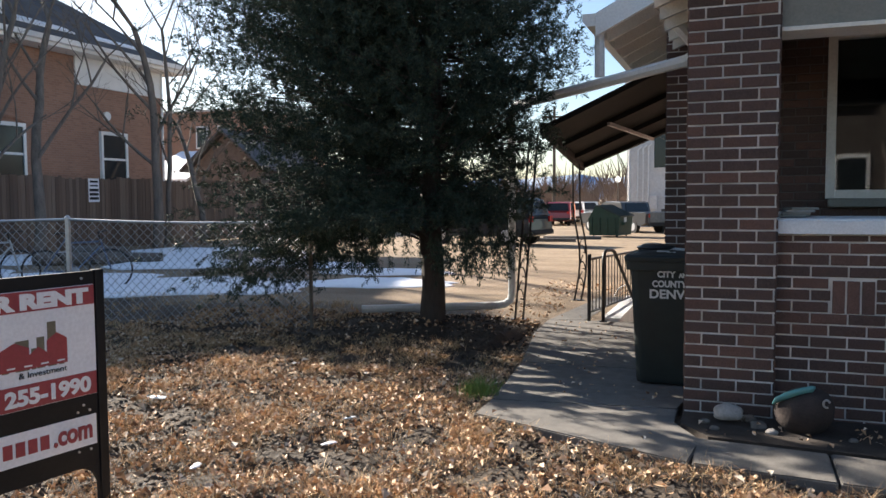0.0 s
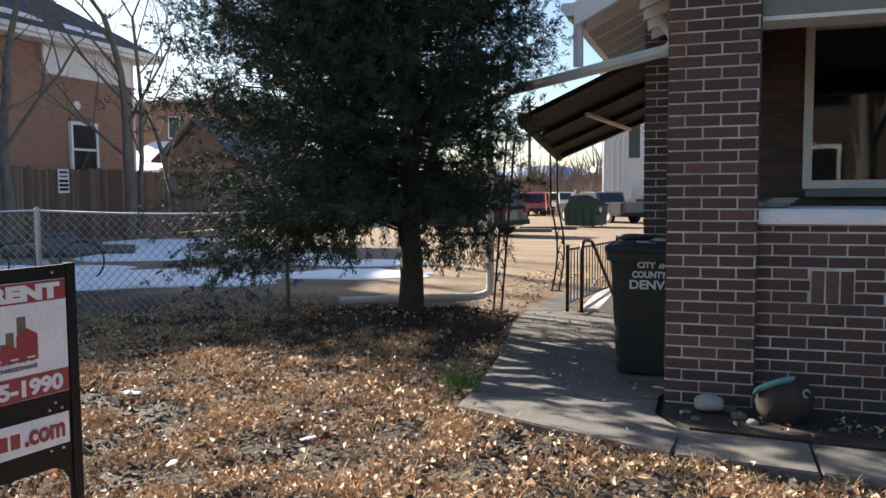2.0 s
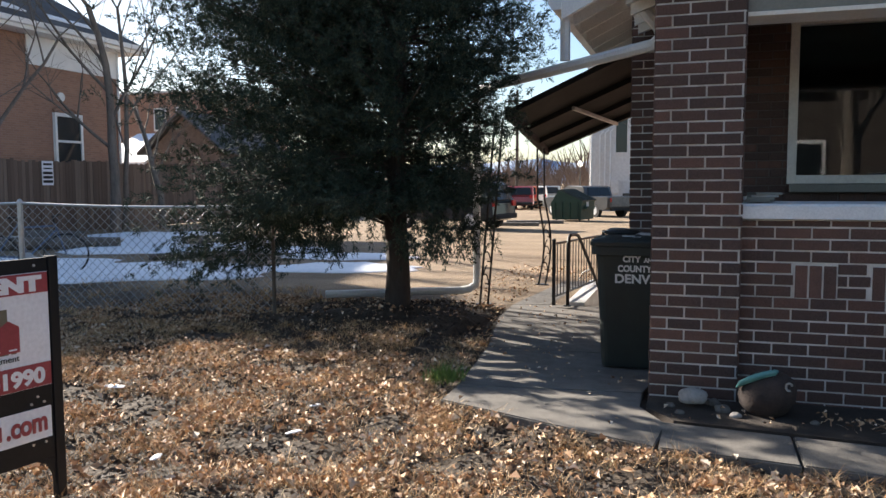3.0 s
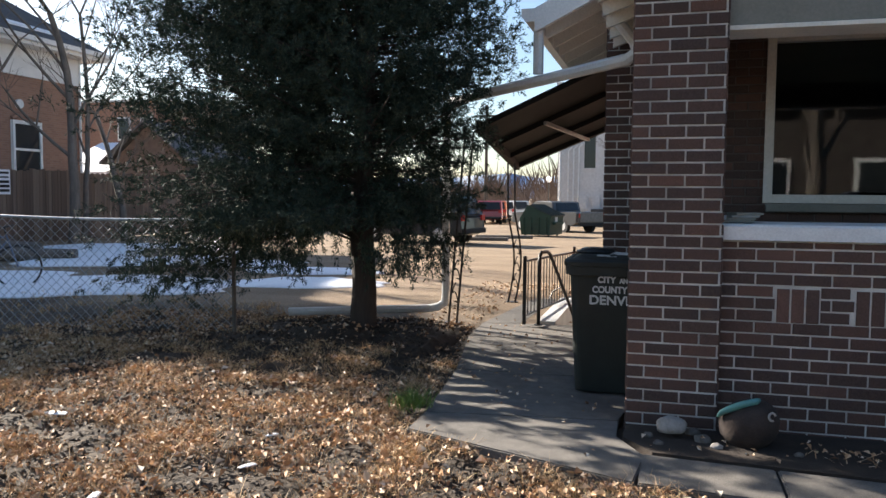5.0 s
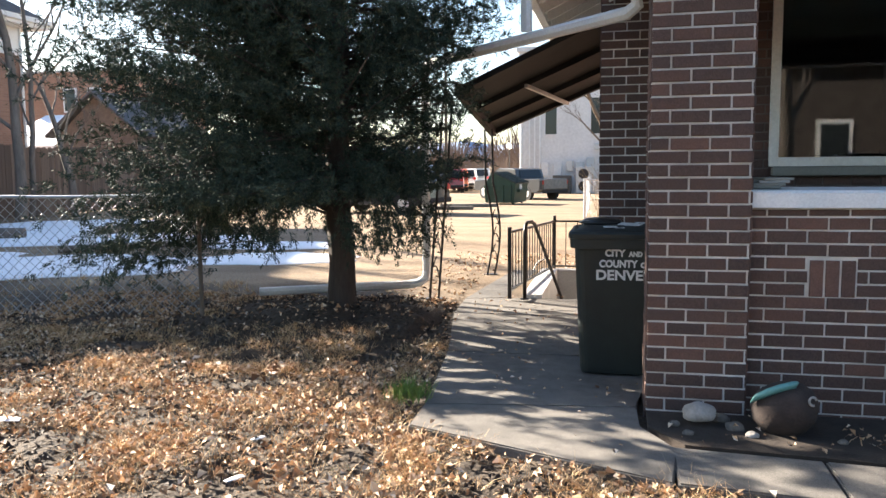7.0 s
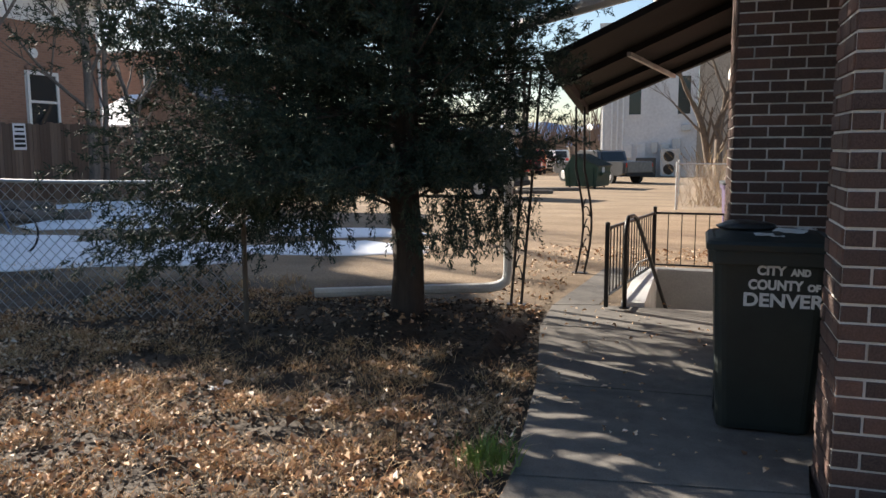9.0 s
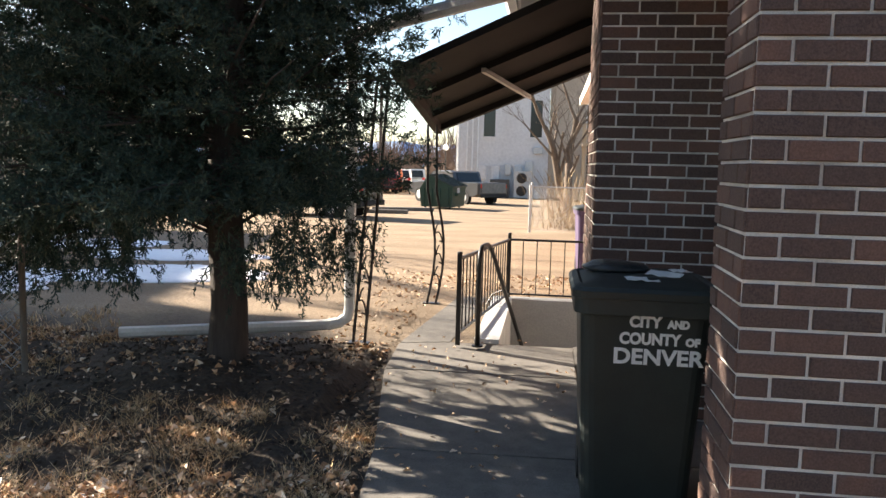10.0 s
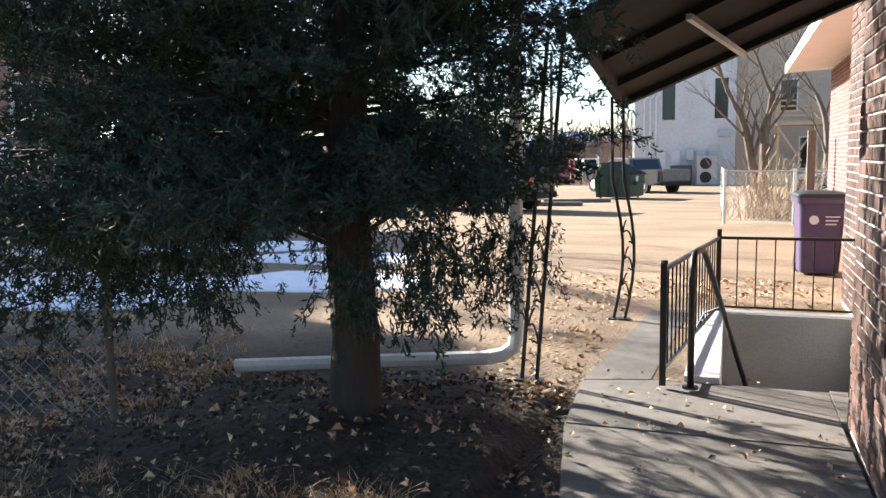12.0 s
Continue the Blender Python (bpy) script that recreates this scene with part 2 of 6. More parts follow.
def lump(x, y):
    """Small hummocks of the lawn, never above the paving."""
    if not (-12 < x < 4 and -8 < y < 4.2):
        return 0.0
    rise = 0.19 * math.exp(-((x + 2.9) ** 2 + (y - 2.6) ** 2) / 1.1)
    h = rise + 0.02 * noise.noise(Vector((x * 0.7, y * 0.7, 0))) + 0.05 * noise.noise(Vector((x * 3.4, y * 3.4, 2))) - 0.03
    return min(h, -0.03) if y > -1.45 and x > -2.0 + 0.25 * max(0.0, 1 - y) and not (y < -0.6 and x < -1.35) else h


# ---- ground ----
WELL = (-1.0, 4.25, 0.08, 6.55)
xs = sorted({-2500, -1200, -600, -300, -150, -80, -50, -35, -25, *np.arange(-18, -7, 0.5).tolist(), *np.arange(-7, 3.01, 0.125).tolist(), *np.arange(3.5, 8.01, 0.5).tolist(), WELL[0], WELL[2], 12, 18, 30, 60, 150, 400, 1000, 2500})
ys = sorted({-900, -300, -100, -50, -25, -15, *np.arange(-10, -5, 0.5).tolist(), *np.arange(-5, 4.01, 0.125).tolist(), *np.arange(4.5, 12.01, 0.5).tolist(), WELL[1], WELL[3], 14, 17, 20, 25, 30, 40, 50, 70, 100, 200, 400, 900, 2500})
gv = [(x, y, gz(x, y) + lump(x, y)) for y in ys for x in xs]
gf = []
for j in range(len(ys) - 1):
    for i in range(len(xs) - 1):
        cx, cy = (xs[i] + xs[i + 1]) / 2, (ys[j] + ys[j + 1]) / 2
        if WELL[0] < cx < WELL[2] and WELL[1] < cy < WELL[3]:
            continue
        a = j * len(xs) + i
        gf.append((a, a + 1, a + 1 + len(xs), a + len(xs)))
tagged(new("ground", raw_mesh("ground", gv, gf, M_GROUND)), "dry leaf-strewn lawn soil turning to pale dirt lot", "ground", kind="structure")

# ---- walkway slabs ----
walkway = thing("pavement", "worn grey concrete walkway slabs beside the house", "pavement", kind="structure")


def slab(poly, thick=0.1, up=0.004):
    bm = B()
    top = prism(bm, poly, lambda x, y: gz(x, y) - thick, lambda x, y: gz(x, y) + up)
    bmesh.ops.bevel(bm, geom=list(top.edges), offset=0.008, segments=2, affect='EDGES')
    part("slab", bm, M_CONC, walkway)


g = 0.006
slab([(-1.28, -0.55), (0.09 - g, -1.10), (0.14 - g, -0.66), (-0.05, -0.33), (-0.05, 0.1 - g), (-1.3, -0.1 - g)])
slab([(-1.3, -0.1 + g), (-0.05, 0.1 + g), (-0.02, 0.5), (0.42, 0.5), (0.42, 1.55 - g), (-1.5, 1.5 - g)])
slab([(-1.5, 1.5 + g), (0.42, 1.55 + g), (0.42, 2.36), (-0.36, 2.36), (-0.36, 3.2 - g), (-1.8, 3.2 - g)])
slab([(-1.8, 3.2 + g), (-0.36, 3.2 + g), (-0.36, 4.23), (-1.42, 4.23), (-1.86, 4.1)])
slab([(-1.86, 4.1 + g), (-1.42, 4.23 + g), (-1.3, 6.9), (-1.66, 6.8)])
x = 0.1
for k, w in enumerate((0.70, 0.89, 0.92, 0.92, 0.92, 0.92)):
    slab([(x + g, -1.10 - 0.1 * (x - 0.1)), (x + w - g, -1.10 - 0.1 * (x + w - 0.1)), (x + w - g, -0.63 - 0.09 * (x + w - 0.1)), (x + g, -0.63 - 0.09 * (x - 0.1))])
    x += w

# ---- house: brick walls ----
COURSE, UNIT = 0.0745, 0.215
BRICK_CACHE = {}


def brick_mesh(length, height, proud, material):
    key = (round(length, 3), round(height, 3), proud, material.name)
    if key not in BRICK_CACHE:
        c, hl, hh = 0.004, length / 2, height / 2
        rings = [[(-hl, -0.004, -hh), (hl, -0.004, -hh), (hl, -0.004, hh), (-hl, -0.004, hh)],
                 [(-hl, proud - c, -hh), (hl, proud - c, -hh), (hl, proud - c, hh), (-hl, proud - c, hh)],
                 [(-hl + c, proud, -hh + c), (hl - c, proud, -hh + c), (hl - c, proud, hh - c), (-hl + c, proud, hh - c)]]
        vs = [v for r in rings for v in r]
        fs = [(8, 9, 10, 11)[::-1]] + [(a * 4 + k, a * 4 + (k + 1) % 4, a * 4 + 4 + (k + 1) % 4, a * 4 + 4 + k)[::-1] for a in (0, 1) for k in range(4)]
        BRICK_CACHE[key] = raw_mesh("brick", vs, fs, material)
    return BRICK_CACHE[key]


rng = random.Random(5)
BRICK_JOBS = []


def lay(width, z0, z1, half_first=True, course=COURSE, cut=None):
    """Courses of a running bond: (start, length, bottom, height) of every brick."""
    out, i, z = [], 0, z0
    while z < z1 - 0.02:
        h = min(course - 0.0115, z1 - z - 0.004)
        u = -UNIT / 2 if (i % 2 == 0) == half_first else 0.0
        while u < width - 0.02:
            a, b = max(u, 0.0), min(u + UNIT - 0.0115, width)
            spans = [(a, b)]
            if cut and cut[0] < z + 0.03 < cut[1]:
                for c0, c1 in cut[2]:
                    spans = [s for a_, b_ in spans for s in ((a_, min(b_, c0)), (max(a_, c1), b_)) if s[1] > s[0]]
            for a_, b_ in spans:
                if b_ - a_ > 0.03:
                    out.append((a_, b_ - a_, z + 0.006, h))
            u += UNIT
        z += course
        i += 1
    return out


def brick_face(parent, origin, along, normal, width, z0, z1, material=None, single=True, half_first=True, keep=None, red=None, proud=0.009, cut=None):
    """Bricks on a vertical face. along and normal: unit vectors in plan. single: each brick an object of its own."""
    BRICK_JOBS.append((parent, Vector((*origin, 0)), Vector((*along, 0)), Vector((*normal, 0)), lay(width, z0, z1, half_first, cut=cut), material, single, keep, red, proud))


def run_brick_jobs():
    for parent, o, u, n, bricks, material, single, keep, red, proud in BRICK_JOBS:
        vs, fs = [], []
        rot = Matrix((u, n, Vector((0, 0, 1)))).transposed().to_4x4()
        for a, ln, z, h in bricks:
            if keep and not keep(a, a + ln, z):
                continue
            jit = rng.uniform(-0.002, 0.003)
            mt = material or (M_BRICK_RED if red and red(a, z) else M_BRICK)
            place = Matrix.Translation(o + u * (a + ln / 2) + n * jit + Vector((0, 0, z + h / 2 + rng.uniform(-0.001, 0.001)))) @ rot
            me = brick_mesh(ln, h, proud, mt)
            if single:
                ob = new("brick", me)
                ob.parent = parent
                ob.matrix_basis = place
            else:
                k = len(vs)
                vs += [place @ v.co for v in me.vertices]
                fs += [tuple(k + i for i in p.vertices) for p in me.polygons]
        if not single and vs:
            ob = new("brick_courses", raw_mesh("brick_courses", vs, fs, M_BRICK_J if material is None else material))
            ob.parent = parent
            tagged(ob, kind="stuff")


def wall_body(name, label, boxes, kind="structure", material=None):
    bm = B()
    for b in boxes:
        box(bm, *b)
    return solid(name, bm, material or M_MORTAR, label, "wall", kind=kind)


F = 2.38
pier = wall_body("wall_pier", "brown brick porch pier with pale mortar joints", [(0, 0, -0.4, 0.54, 0.43, 3.05)])
pier["category"] = "pier"
brick_face(pier, (0, 0), (1, 0), (0, -1), 0.54, -0.2, 3.0, half_first=False, red=lambda a, z: z > 1.35 and rng.random() < 0.15)
brick_face(pier, (0, 0.43), (0, -1), (-1, 0), 0.43, -0.2, 3.0, half_first=True)
brick_face(pier, (0.54, 0), (0, 1), (1, 0), 0.10, -0.2, 3.0, single=False)

parapet = wall_body("wall_parapet", "brown brick porch parapet with red soldier-brick panels", [(0.54, 0.10, -0.4, 2.22, 0.36, 1.04), (0.46, 0.43, -0.4, 0.68, F, 1.04)])
PANELS = (0.33, 0.77, 1.21)


Z0P = -0.2
brick_face(parapet, (0.54, 0.10), (1, 0), (0, -1), 1.68, Z0P, 1.03, cut=(0.545, 0.768, [(p - 0.006, p + 0.252) for p in PANELS]), red=lambda a, z: z > 0.78 and rng.random() < 0.3)
brick_face(parapet, (0.46, F), (0, -1), (-1, 0), F - 0.43, Z0P, 1.03, single=False)
SOLDIERS = []
for p in PANELS:
    for k in range(3):
        SOLDIERS.append((0.54 + p + 0.041 + k * 0.083, 0.10))
bm = B()
extrude_profile(bm, [(0.05, 1.045), (0.05, 1.125), (0.065, 1.14), (0.42, 1.15), (0.42, 1.045)], 0.543, 2.24, "x")
solid("sill_front", bm, M_CAP, "white painted concrete sill on the porch parapet", "sill", kind="structure")
bm = B()
extrude_profile(bm, [(0.41, 1.045), (0.41, 1.125), (0.425, 1.14), (0.73, 1.15), (0.73, 1.045)], 0.435, F - 0.003, "y")
solid("sill_side", bm, M_CAP, "white painted concrete sill on the porch side wall", "sill", kind="structure")

right_pier = wall_body("wall_right_pier", "brown brick stair pier under a white cap", [(2.24, 0.0, -0.4, 3.3, 0.5, 1.27)])
right_pier["category"] = "pier"
brick_face(right_pier, (2.24, 0.0), (1, 0), (0, -1), 1.06, -0.2, 1.26)
brick_face(right_pier, (2.24, 0.5), (0, -1), (-1, 0), 0.5, 1.12, 1.26, single=False)
brick_face(right_pier, (2.24, 0.1), (0, -1), (-1, 0), 0.1, -0.2, 1.12, single=False)
bm = B()
box(bm, 2.14, -0.08, 1.272, 3.4, 0.55, 1.38, 0.02)
solid("sill_stair_pier", bm, M_CAP, "white painted stone cap on the stair pier", "sill", kind="structure")
cheek = wall_body("wall_stair_cheek", "low brown brick stair cheek wall", [(2.34, -0.80, -0.4, 3.2, -0.012, 0.60)])
brick_face(cheek, (2.34, -0.80), (1, 0), (0, -1), 0.86, -0.2, 0.59)
brick_face(cheek, (2.34, -0.012), (0, -1), (-1, 0), 0.78, -0.2, 0.59, half_first=False)
bm = B()
box(bm, 2.27, -0.87, 0.602, 3.26, -0.014, 0.71, 0.02)
solid("sill_stair_cheek", bm, M_CAP, "chipped white painted cap on the stair cheek", "sill", kind="structure")

WX0, WX1, WZ0, WZ1 = 1.03, 2.52, 1.26, 2.72
DX0, DX1, DZ0, DZ1 = 3.26, 4.42, 0.56, 2.71
front = wall_body("wall_front", "brown brick house front corner beside the porch", [(-0.33, F, -0.4, 0.459, F + 0.25, 3.1)])
brick_face(front, (-0.33, F), (1, 0), (0, -1), 0.79, -0.2, 3.0)
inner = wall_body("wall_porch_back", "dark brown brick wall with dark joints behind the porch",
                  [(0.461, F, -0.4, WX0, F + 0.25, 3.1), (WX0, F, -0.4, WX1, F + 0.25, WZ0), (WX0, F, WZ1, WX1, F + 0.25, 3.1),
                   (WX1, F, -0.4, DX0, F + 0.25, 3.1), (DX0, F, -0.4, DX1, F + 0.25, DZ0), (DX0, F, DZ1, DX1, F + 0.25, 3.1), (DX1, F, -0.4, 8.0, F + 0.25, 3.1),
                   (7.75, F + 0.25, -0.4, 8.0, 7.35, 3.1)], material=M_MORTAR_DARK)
brick_face(inner, (0.461, F), (1, 0), (0, -1), WX0 - 0.461, 1.0955, 2.8)
brick_face(inner, (WX0, F), (1, 0), (0, -1), WX1 - WX0, 0.58, WZ0 - 0.005, single=False)
brick_face(inner, (WX1, F), (1, 0), (0, -1), DX0 - WX1, 0.58, 2.75)
brick_face(inner, (DX1, F), (1, 0), (0, -1), 3.0, 0.58, 2.75, single=False)
side = wall_body("wall_side", "brown brick house side wall above the basement steps",
                 [(-0.33, F + 0.25, -0.4, -0.08, 3.60, 3.1), (-0.08, 3.35, -0.4, 0.10, 3.60, 3.1), (0.10, 3.35, -2.3, 0.35, 7.35, 3.1), (0.10, 7.35, -0.5, 8.0, 7.6, 3.1)])
brick_face(side, (-0.33, 3.60), (0, -1), (-1, 0), 1.22, -0.2, 3.0, single=False)
brick_face(side, (0.10, 7.6), (0, -1), (-1, 0), 4.0, -0.2, 3.0, single=False)
brick_face(side, (0.10, 3.60), (-1, 0), (0, 1), 0.43, -0.2, 3.0, single=False)

rear = wall_body("wall_rear", "sunlit red brick rear wing of the house", [(0.85, 7.605, -0.5, 1.1, 16.5, 2.9), (1.1, 16.25, -0.5, 8.0, 16.5, 2.9)])
brick_face(rear, (0.85, 16.5), (0, -1), (-1, 0), 8.9, -0.3, 2.85, material=M_BRICK_REDJ, single=False)
bm = B()
extrude_profile(bm, [(0.02, 2.84), (0.02, 3.02), (0.06, 3.04), (4.5, 5.0), (4.5, 4.9), (1.1, 2.905), (0.86, 2.905), (0.10, 2.86)], 7.61, 16.9, "y")
solid("roof_rear", bm, M_CREAM, "cream soffit and eave of the rear wing", "roof", kind="structure")

# porch floor, ceiling, beams
bm = B()
box(bm, 0.69, 0.37, -0.3, 8.0, F - 0.002, 0.55)
solid("floor_porch", bm, M_CONC, "grey concrete porch floor", "floor", kind="structure")
bm = B()
box(bm, 0.03, 0.02, 2.78, 8.0, F - 0.003, 2.82)
solid("ceiling_porch", bm, M_GREYBEAM, "dim grey-green porch ceiling boards", "ceiling", kind="structure")
bm = B()
box(bm, 0.545, 0.06, 2.335, 8.0, 0.34, 2.777, 0.006)
solid("beam_front", bm, M_GREYBEAM, "grey-green painted porch beam", "beam", kind="structure")
bm = B()
box(bm, 0.545, 0.045, 2.305, 8.0, 0.352, 2.333, 0.004)
solid("trim_beam", bm, M_CREAM, "thin cream trim board under the porch beam", "trim", kind="structure")
bm = B()
box(bm, 0.30, 0.435, 2.335, 0.53, F - 0.003, 2.777, 0.006)
solid("beam_side", bm, M_GREYBEAM, "grey-green painted porch side beam", "beam", kind="structure")
bm = B()
box(bm, 7.6, 0.4, 0.55, 7.8, F - 0.003, 2.777)
solid("wall_porch_end", bm, M_MORTAR, "plain end wall of the porch", "wall", kind="structure")

# window
win = thing("window_1", "large porch window in a white wooden frame, dark room behind", "window", kind="structure")
fw = 0.075
for nm, b in (("window_frame", [(WX0, F - 0.03, WZ0, WX0 + fw, F + 0.1, WZ1), (WX1 - fw, F - 0.03, WZ0, WX1, F + 0.1, WZ1),
                                (WX0 + fw, F - 0.028, WZ1 - fw, WX1 - fw, F + 0.1, WZ1), (WX0 + fw, F - 0.028, WZ0, WX1 - fw, F + 0.1, WZ0 + fw)]),):
    for bb in b:
        bm = B()
        box(bm, *bb, 0.006)
        part(nm, bm, M_CREAM, win)
bm = B()
box(bm, WX0 + fw, F + 0.03, WZ0 + fw, WX1 - fw, F + 0.036, WZ1 - fw)
pane = part("pane", bm, M_GLASS, win)
bm = B()
box(bm, WX0 + 0.02, F - 0.10, WZ0 - 0.075, WX1 - 0.02, F - 0.012, WZ0 - 0.003, 0.01)
part("window_sill", bm, M_GREYBEAM, win, "dark painted sill board")
bm = B()
box(bm, WX0 + fw, F + 0.07, WZ1 - 0.42, WX1 - fw, F + 0.075, WZ1 - fw)
part("roller_blind", bm, simple("dark_blind", (0.02, 0.028, 0.027), (0.035, 0.045, 0.042), 0.8, scale=4), win, "dark half-drawn roller blind")
# room shell, its dimness painted on with the near-black colour
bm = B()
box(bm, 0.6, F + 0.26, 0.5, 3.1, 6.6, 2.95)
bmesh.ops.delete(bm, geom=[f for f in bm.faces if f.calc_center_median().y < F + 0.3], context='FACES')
solid("wall_room", bm, M_DARK, "room shell behind the porch window, coloured near-black as unlit", "wall", kind="structure")

# door
door = thing("door_1", "cream painted glazed front door with six small upper panes", "door", kind="structure")
for bb in ((DX0, F - 0.02, DZ0, DX0 + 0.07, F + 0.12, DZ1), (DX1 - 0.07, F - 0.02, DZ0, DX1, F + 0.12, DZ1), (DX0 + 0.07, F - 0.018, DZ1 - 0.08, DX1 - 0.07, F + 0.12, DZ1)):
    bm = B()
    box(bm, *bb, 0.006)
    part("door_frame", bm, M_CREAM, door)
LX0, LX1 = DX0 + 0.085, DX1 - 0.085
leaf_boxes = [(LX0, DZ0 + 0.02, LX0 + 0.12, DZ1 - 0.09), (LX1 - 0.12, DZ0 + 0.02, LX1, DZ1 - 0.09), (LX0 + 0.12, DZ1 - 0.21, LX1 - 0.12, DZ1 - 0.09),
              (LX0 + 0.12, DZ0 + 0.02, LX1 - 0.12, DZ0 + 0.30), (LX0 + 0.12, 1.86, LX1 - 0.12, 1.98)]
for x0, z0, x1, z1 in leaf_boxes:
    bm = B()
    box(bm, x0, F + 0.02, z0, x1, F + 0.06, z1, 0.004)
    part("door_rail", bm, M_CREAM, door)
pw = (LX1 - LX0 - 0.24) / 3
for k in (1, 2):
    bm = B()
    box(bm, LX0 + 0.12 + pw * k - 0.012, F + 0.022, 1.98, LX0 + 0.12 + pw * k + 0.012, F + 0.055, DZ1 - 0.21, 0.003)
    part("glazing_bar", bm, M_CREAM, door)
bm = B()
box(bm, LX0 + 0.12, F + 0.022, DZ1 - 0.36, LX1 - 0.12, F + 0.055, DZ1 - 0.34, 0.003)
part("glazing_bar", bm, M_CREAM, door)
bm = B()
box(bm, LX0 + 0.12, F + 0.045, DZ0 + 0.30, LX1 - 0.12, F + 0.05, DZ1 - 0.21)
part("pane", bm, M_GLASS, door)
# flat near-black panel, painted darkness in place of a hall's depth
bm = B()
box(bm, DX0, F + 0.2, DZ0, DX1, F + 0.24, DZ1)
part("unlit_hall_panel", bm, M_DARK, door, "near-black panel standing in for the unlit hall")
bm = B()
tube(bm, [(LX0 + 0.05, F + 0.02, 1.50), (LX0 + 0.05, F - 0.03, 1.50)], 0.014)
tube(bm, [(LX0 + 0.05, F - 0.03, 1.56), (LX0 + 0.05, F - 0.045, 1.50), (LX0 + 0.05, F - 0.03, 1.42)], 0.014)
part("handle", bm, M_IRON, door, "dark iron handle", True)

# porch wall lantern
lamp = thing("wall_lantern", "small glass porch lantern on a bracket on dark brick", "lamp", (2.90, F - 0.01, 2.30))
bm = B()
tube(bm, [(0, 0, 0.10), (0, -0.03, 0.10)], [0.055, 0.045], 12)
part("wall_plate", bm, M_GALV, lamp)
bm = B()
tube(bm, [(0, -0.02, 0.10), (0, -0.06, 0.15), (0, -0.11, 0.14), (0, -0.12, 0.09)], 0.012)
part("bracket", bm, M_GALV, lamp, smooth=True)
bm = B()
tube(bm, [(0, -0.12, 0.10), (0, -0.12, 0.06)], [0.02, 0.07], 4)
part("lantern_roof", bm, M_GALV, lamp)
bm = B()
tube(bm, [(0, -0.12, 0.058), (0, -0.12, -0.07)], [0.062, 0.045], 4)
part("lantern_glass", bm, M_GLASS, lamp)
bm = B()
tube(bm, [(0, -0.12, 0.05), (0, -0.12, -0.03)], 0.018, 8)
part("bulb", bm, M_WHITE, lamp)

# ---- roofs ----
roof = thing("roof_house", "white-soffited gable roof with exposed white rafter tails", "roof", kind="structure")
EX, EZ, RS = -1.0, 2.84, 0.5
bm = B()
extrude_profile(bm, [(EX, EZ + 0.16), (4.0, EZ + 0.16 + RS * 5), (4.0, EZ + 0.24 + RS * 5), (EX - 0.04, EZ + 0.22)], 2.46, 7.0, "y")
extrude_profile(bm, [(9.0, EZ + 0.16), (4.0, EZ + 0.16 + RS * 5), (4.0, EZ + 0.24 + RS * 5), (9.04, EZ + 0.22)], 2.46, 7.0, "y")
part("roof_deck", bm, M_WHITE, roof)
bm = B()
extrude_profile(bm, [(EX, EZ), (4.0, EZ + RS * 5), (4.0, EZ + 0.22 + RS * 5), (EX - 0.02, EZ + 0.21)], 2.40, 2.455, "y")
part("rake_board", bm, M_WHITE, roof)
y = 2.86
while y < 6.7:
    bm = B()
    extrude_profile(bm, [(EX + 0.04, EZ + 0.02), (EX + 0.04, EZ + 0.178), (0.1, EZ + 0.155 + RS * 1.1), (0.1, EZ + RS * 1.1 - 0.01)], y, y + 0.045, "y")
    part("rafter", bm, M_WHITE, roof)
    y += 0.5
bm = B()
extrude_profile(bm, [(EX - 0.13, EZ + 0.21), (EX - 0.13, EZ + 0.14), (EX - 0.09, EZ + 0.09), (EX - 0.005, EZ + 0.09), (EX - 0.005, EZ + 0.21)], 2.38, 6.9, "y")
part("gutter", bm, M_WHITE, roof)
bm = B()
extrude_profile(bm, [(-0.3, 3.1), (8.0, 3.1), (8.0, 3.34), (4.0, 5.2), (-0.3, 3.2)], F + 0.03, F + 0.2, "y")
part("gable_wall", bm, M_GREYBEAM, roof)
proof = thing("roof_porch", "low porch roof with cream rafter tails", "roof", kind="structure")
bm = B()
extrude_profile(bm, [(-0.30, 2.74), (-0.30, 2.80), (4.0, 4.3), (4.0, 4.24)], -0.45, 2.39, "y")
extrude_profile(bm, [(8.3, 2.74), (8.3, 2.80), (4.0, 4.3), (4.0, 4.24)], -0.45, 2.39, "y")
part("roof_deck", bm, M_CREAM, proof)
y = 0.5
while y < 2.3:
    bm = B()
    extrude_profile(bm, [(-0.27, 2.62), (-0.27, 2.748), (0.2, 2.91), (0.2, 2.79)], y, y + 0.05, "y")
    part("rafter", bm, M_CREAM, proof)
    y += 0.42

# downspout from gutter, across, down a post and along the lawn
spout = thing("downspout", "white metal downspout crossing to the yard and lying along the grass", "downspout")


def duct(pts, r=0.042):
    bm = B()
    tube(bm, pts, r, 8, 1.25)
    return bm


part("drop_pipe", duct([(-0.99, 2.55, 2.90), (-0.99, 2.56, 2.47)], 0.045), M_WHITE, spout)
part("cross_pipe", duct([(-0.26, 1.55, 2.80), (-0.07, 1.72, 2.58), (-0.05, 1.74, 2.50), (-0.12, 1.80, 2.45), (-0.98, 2.58, 2.41), (-2.14, 3.69, 2.37), (-2.21, 3.76, 2.33), (-2.22, 3.765, 2.25)]), M_WHITE, spout)
part("down_pipe", duct([(-2.22, 3.765, 2.25), (-2.22, 3.765, 0.14), (-2.235, 3.755, 0.06), (-2.30, 3.735, 0.015), (-2.4, 3.71, -0.005)]), M_WHITE, spout)
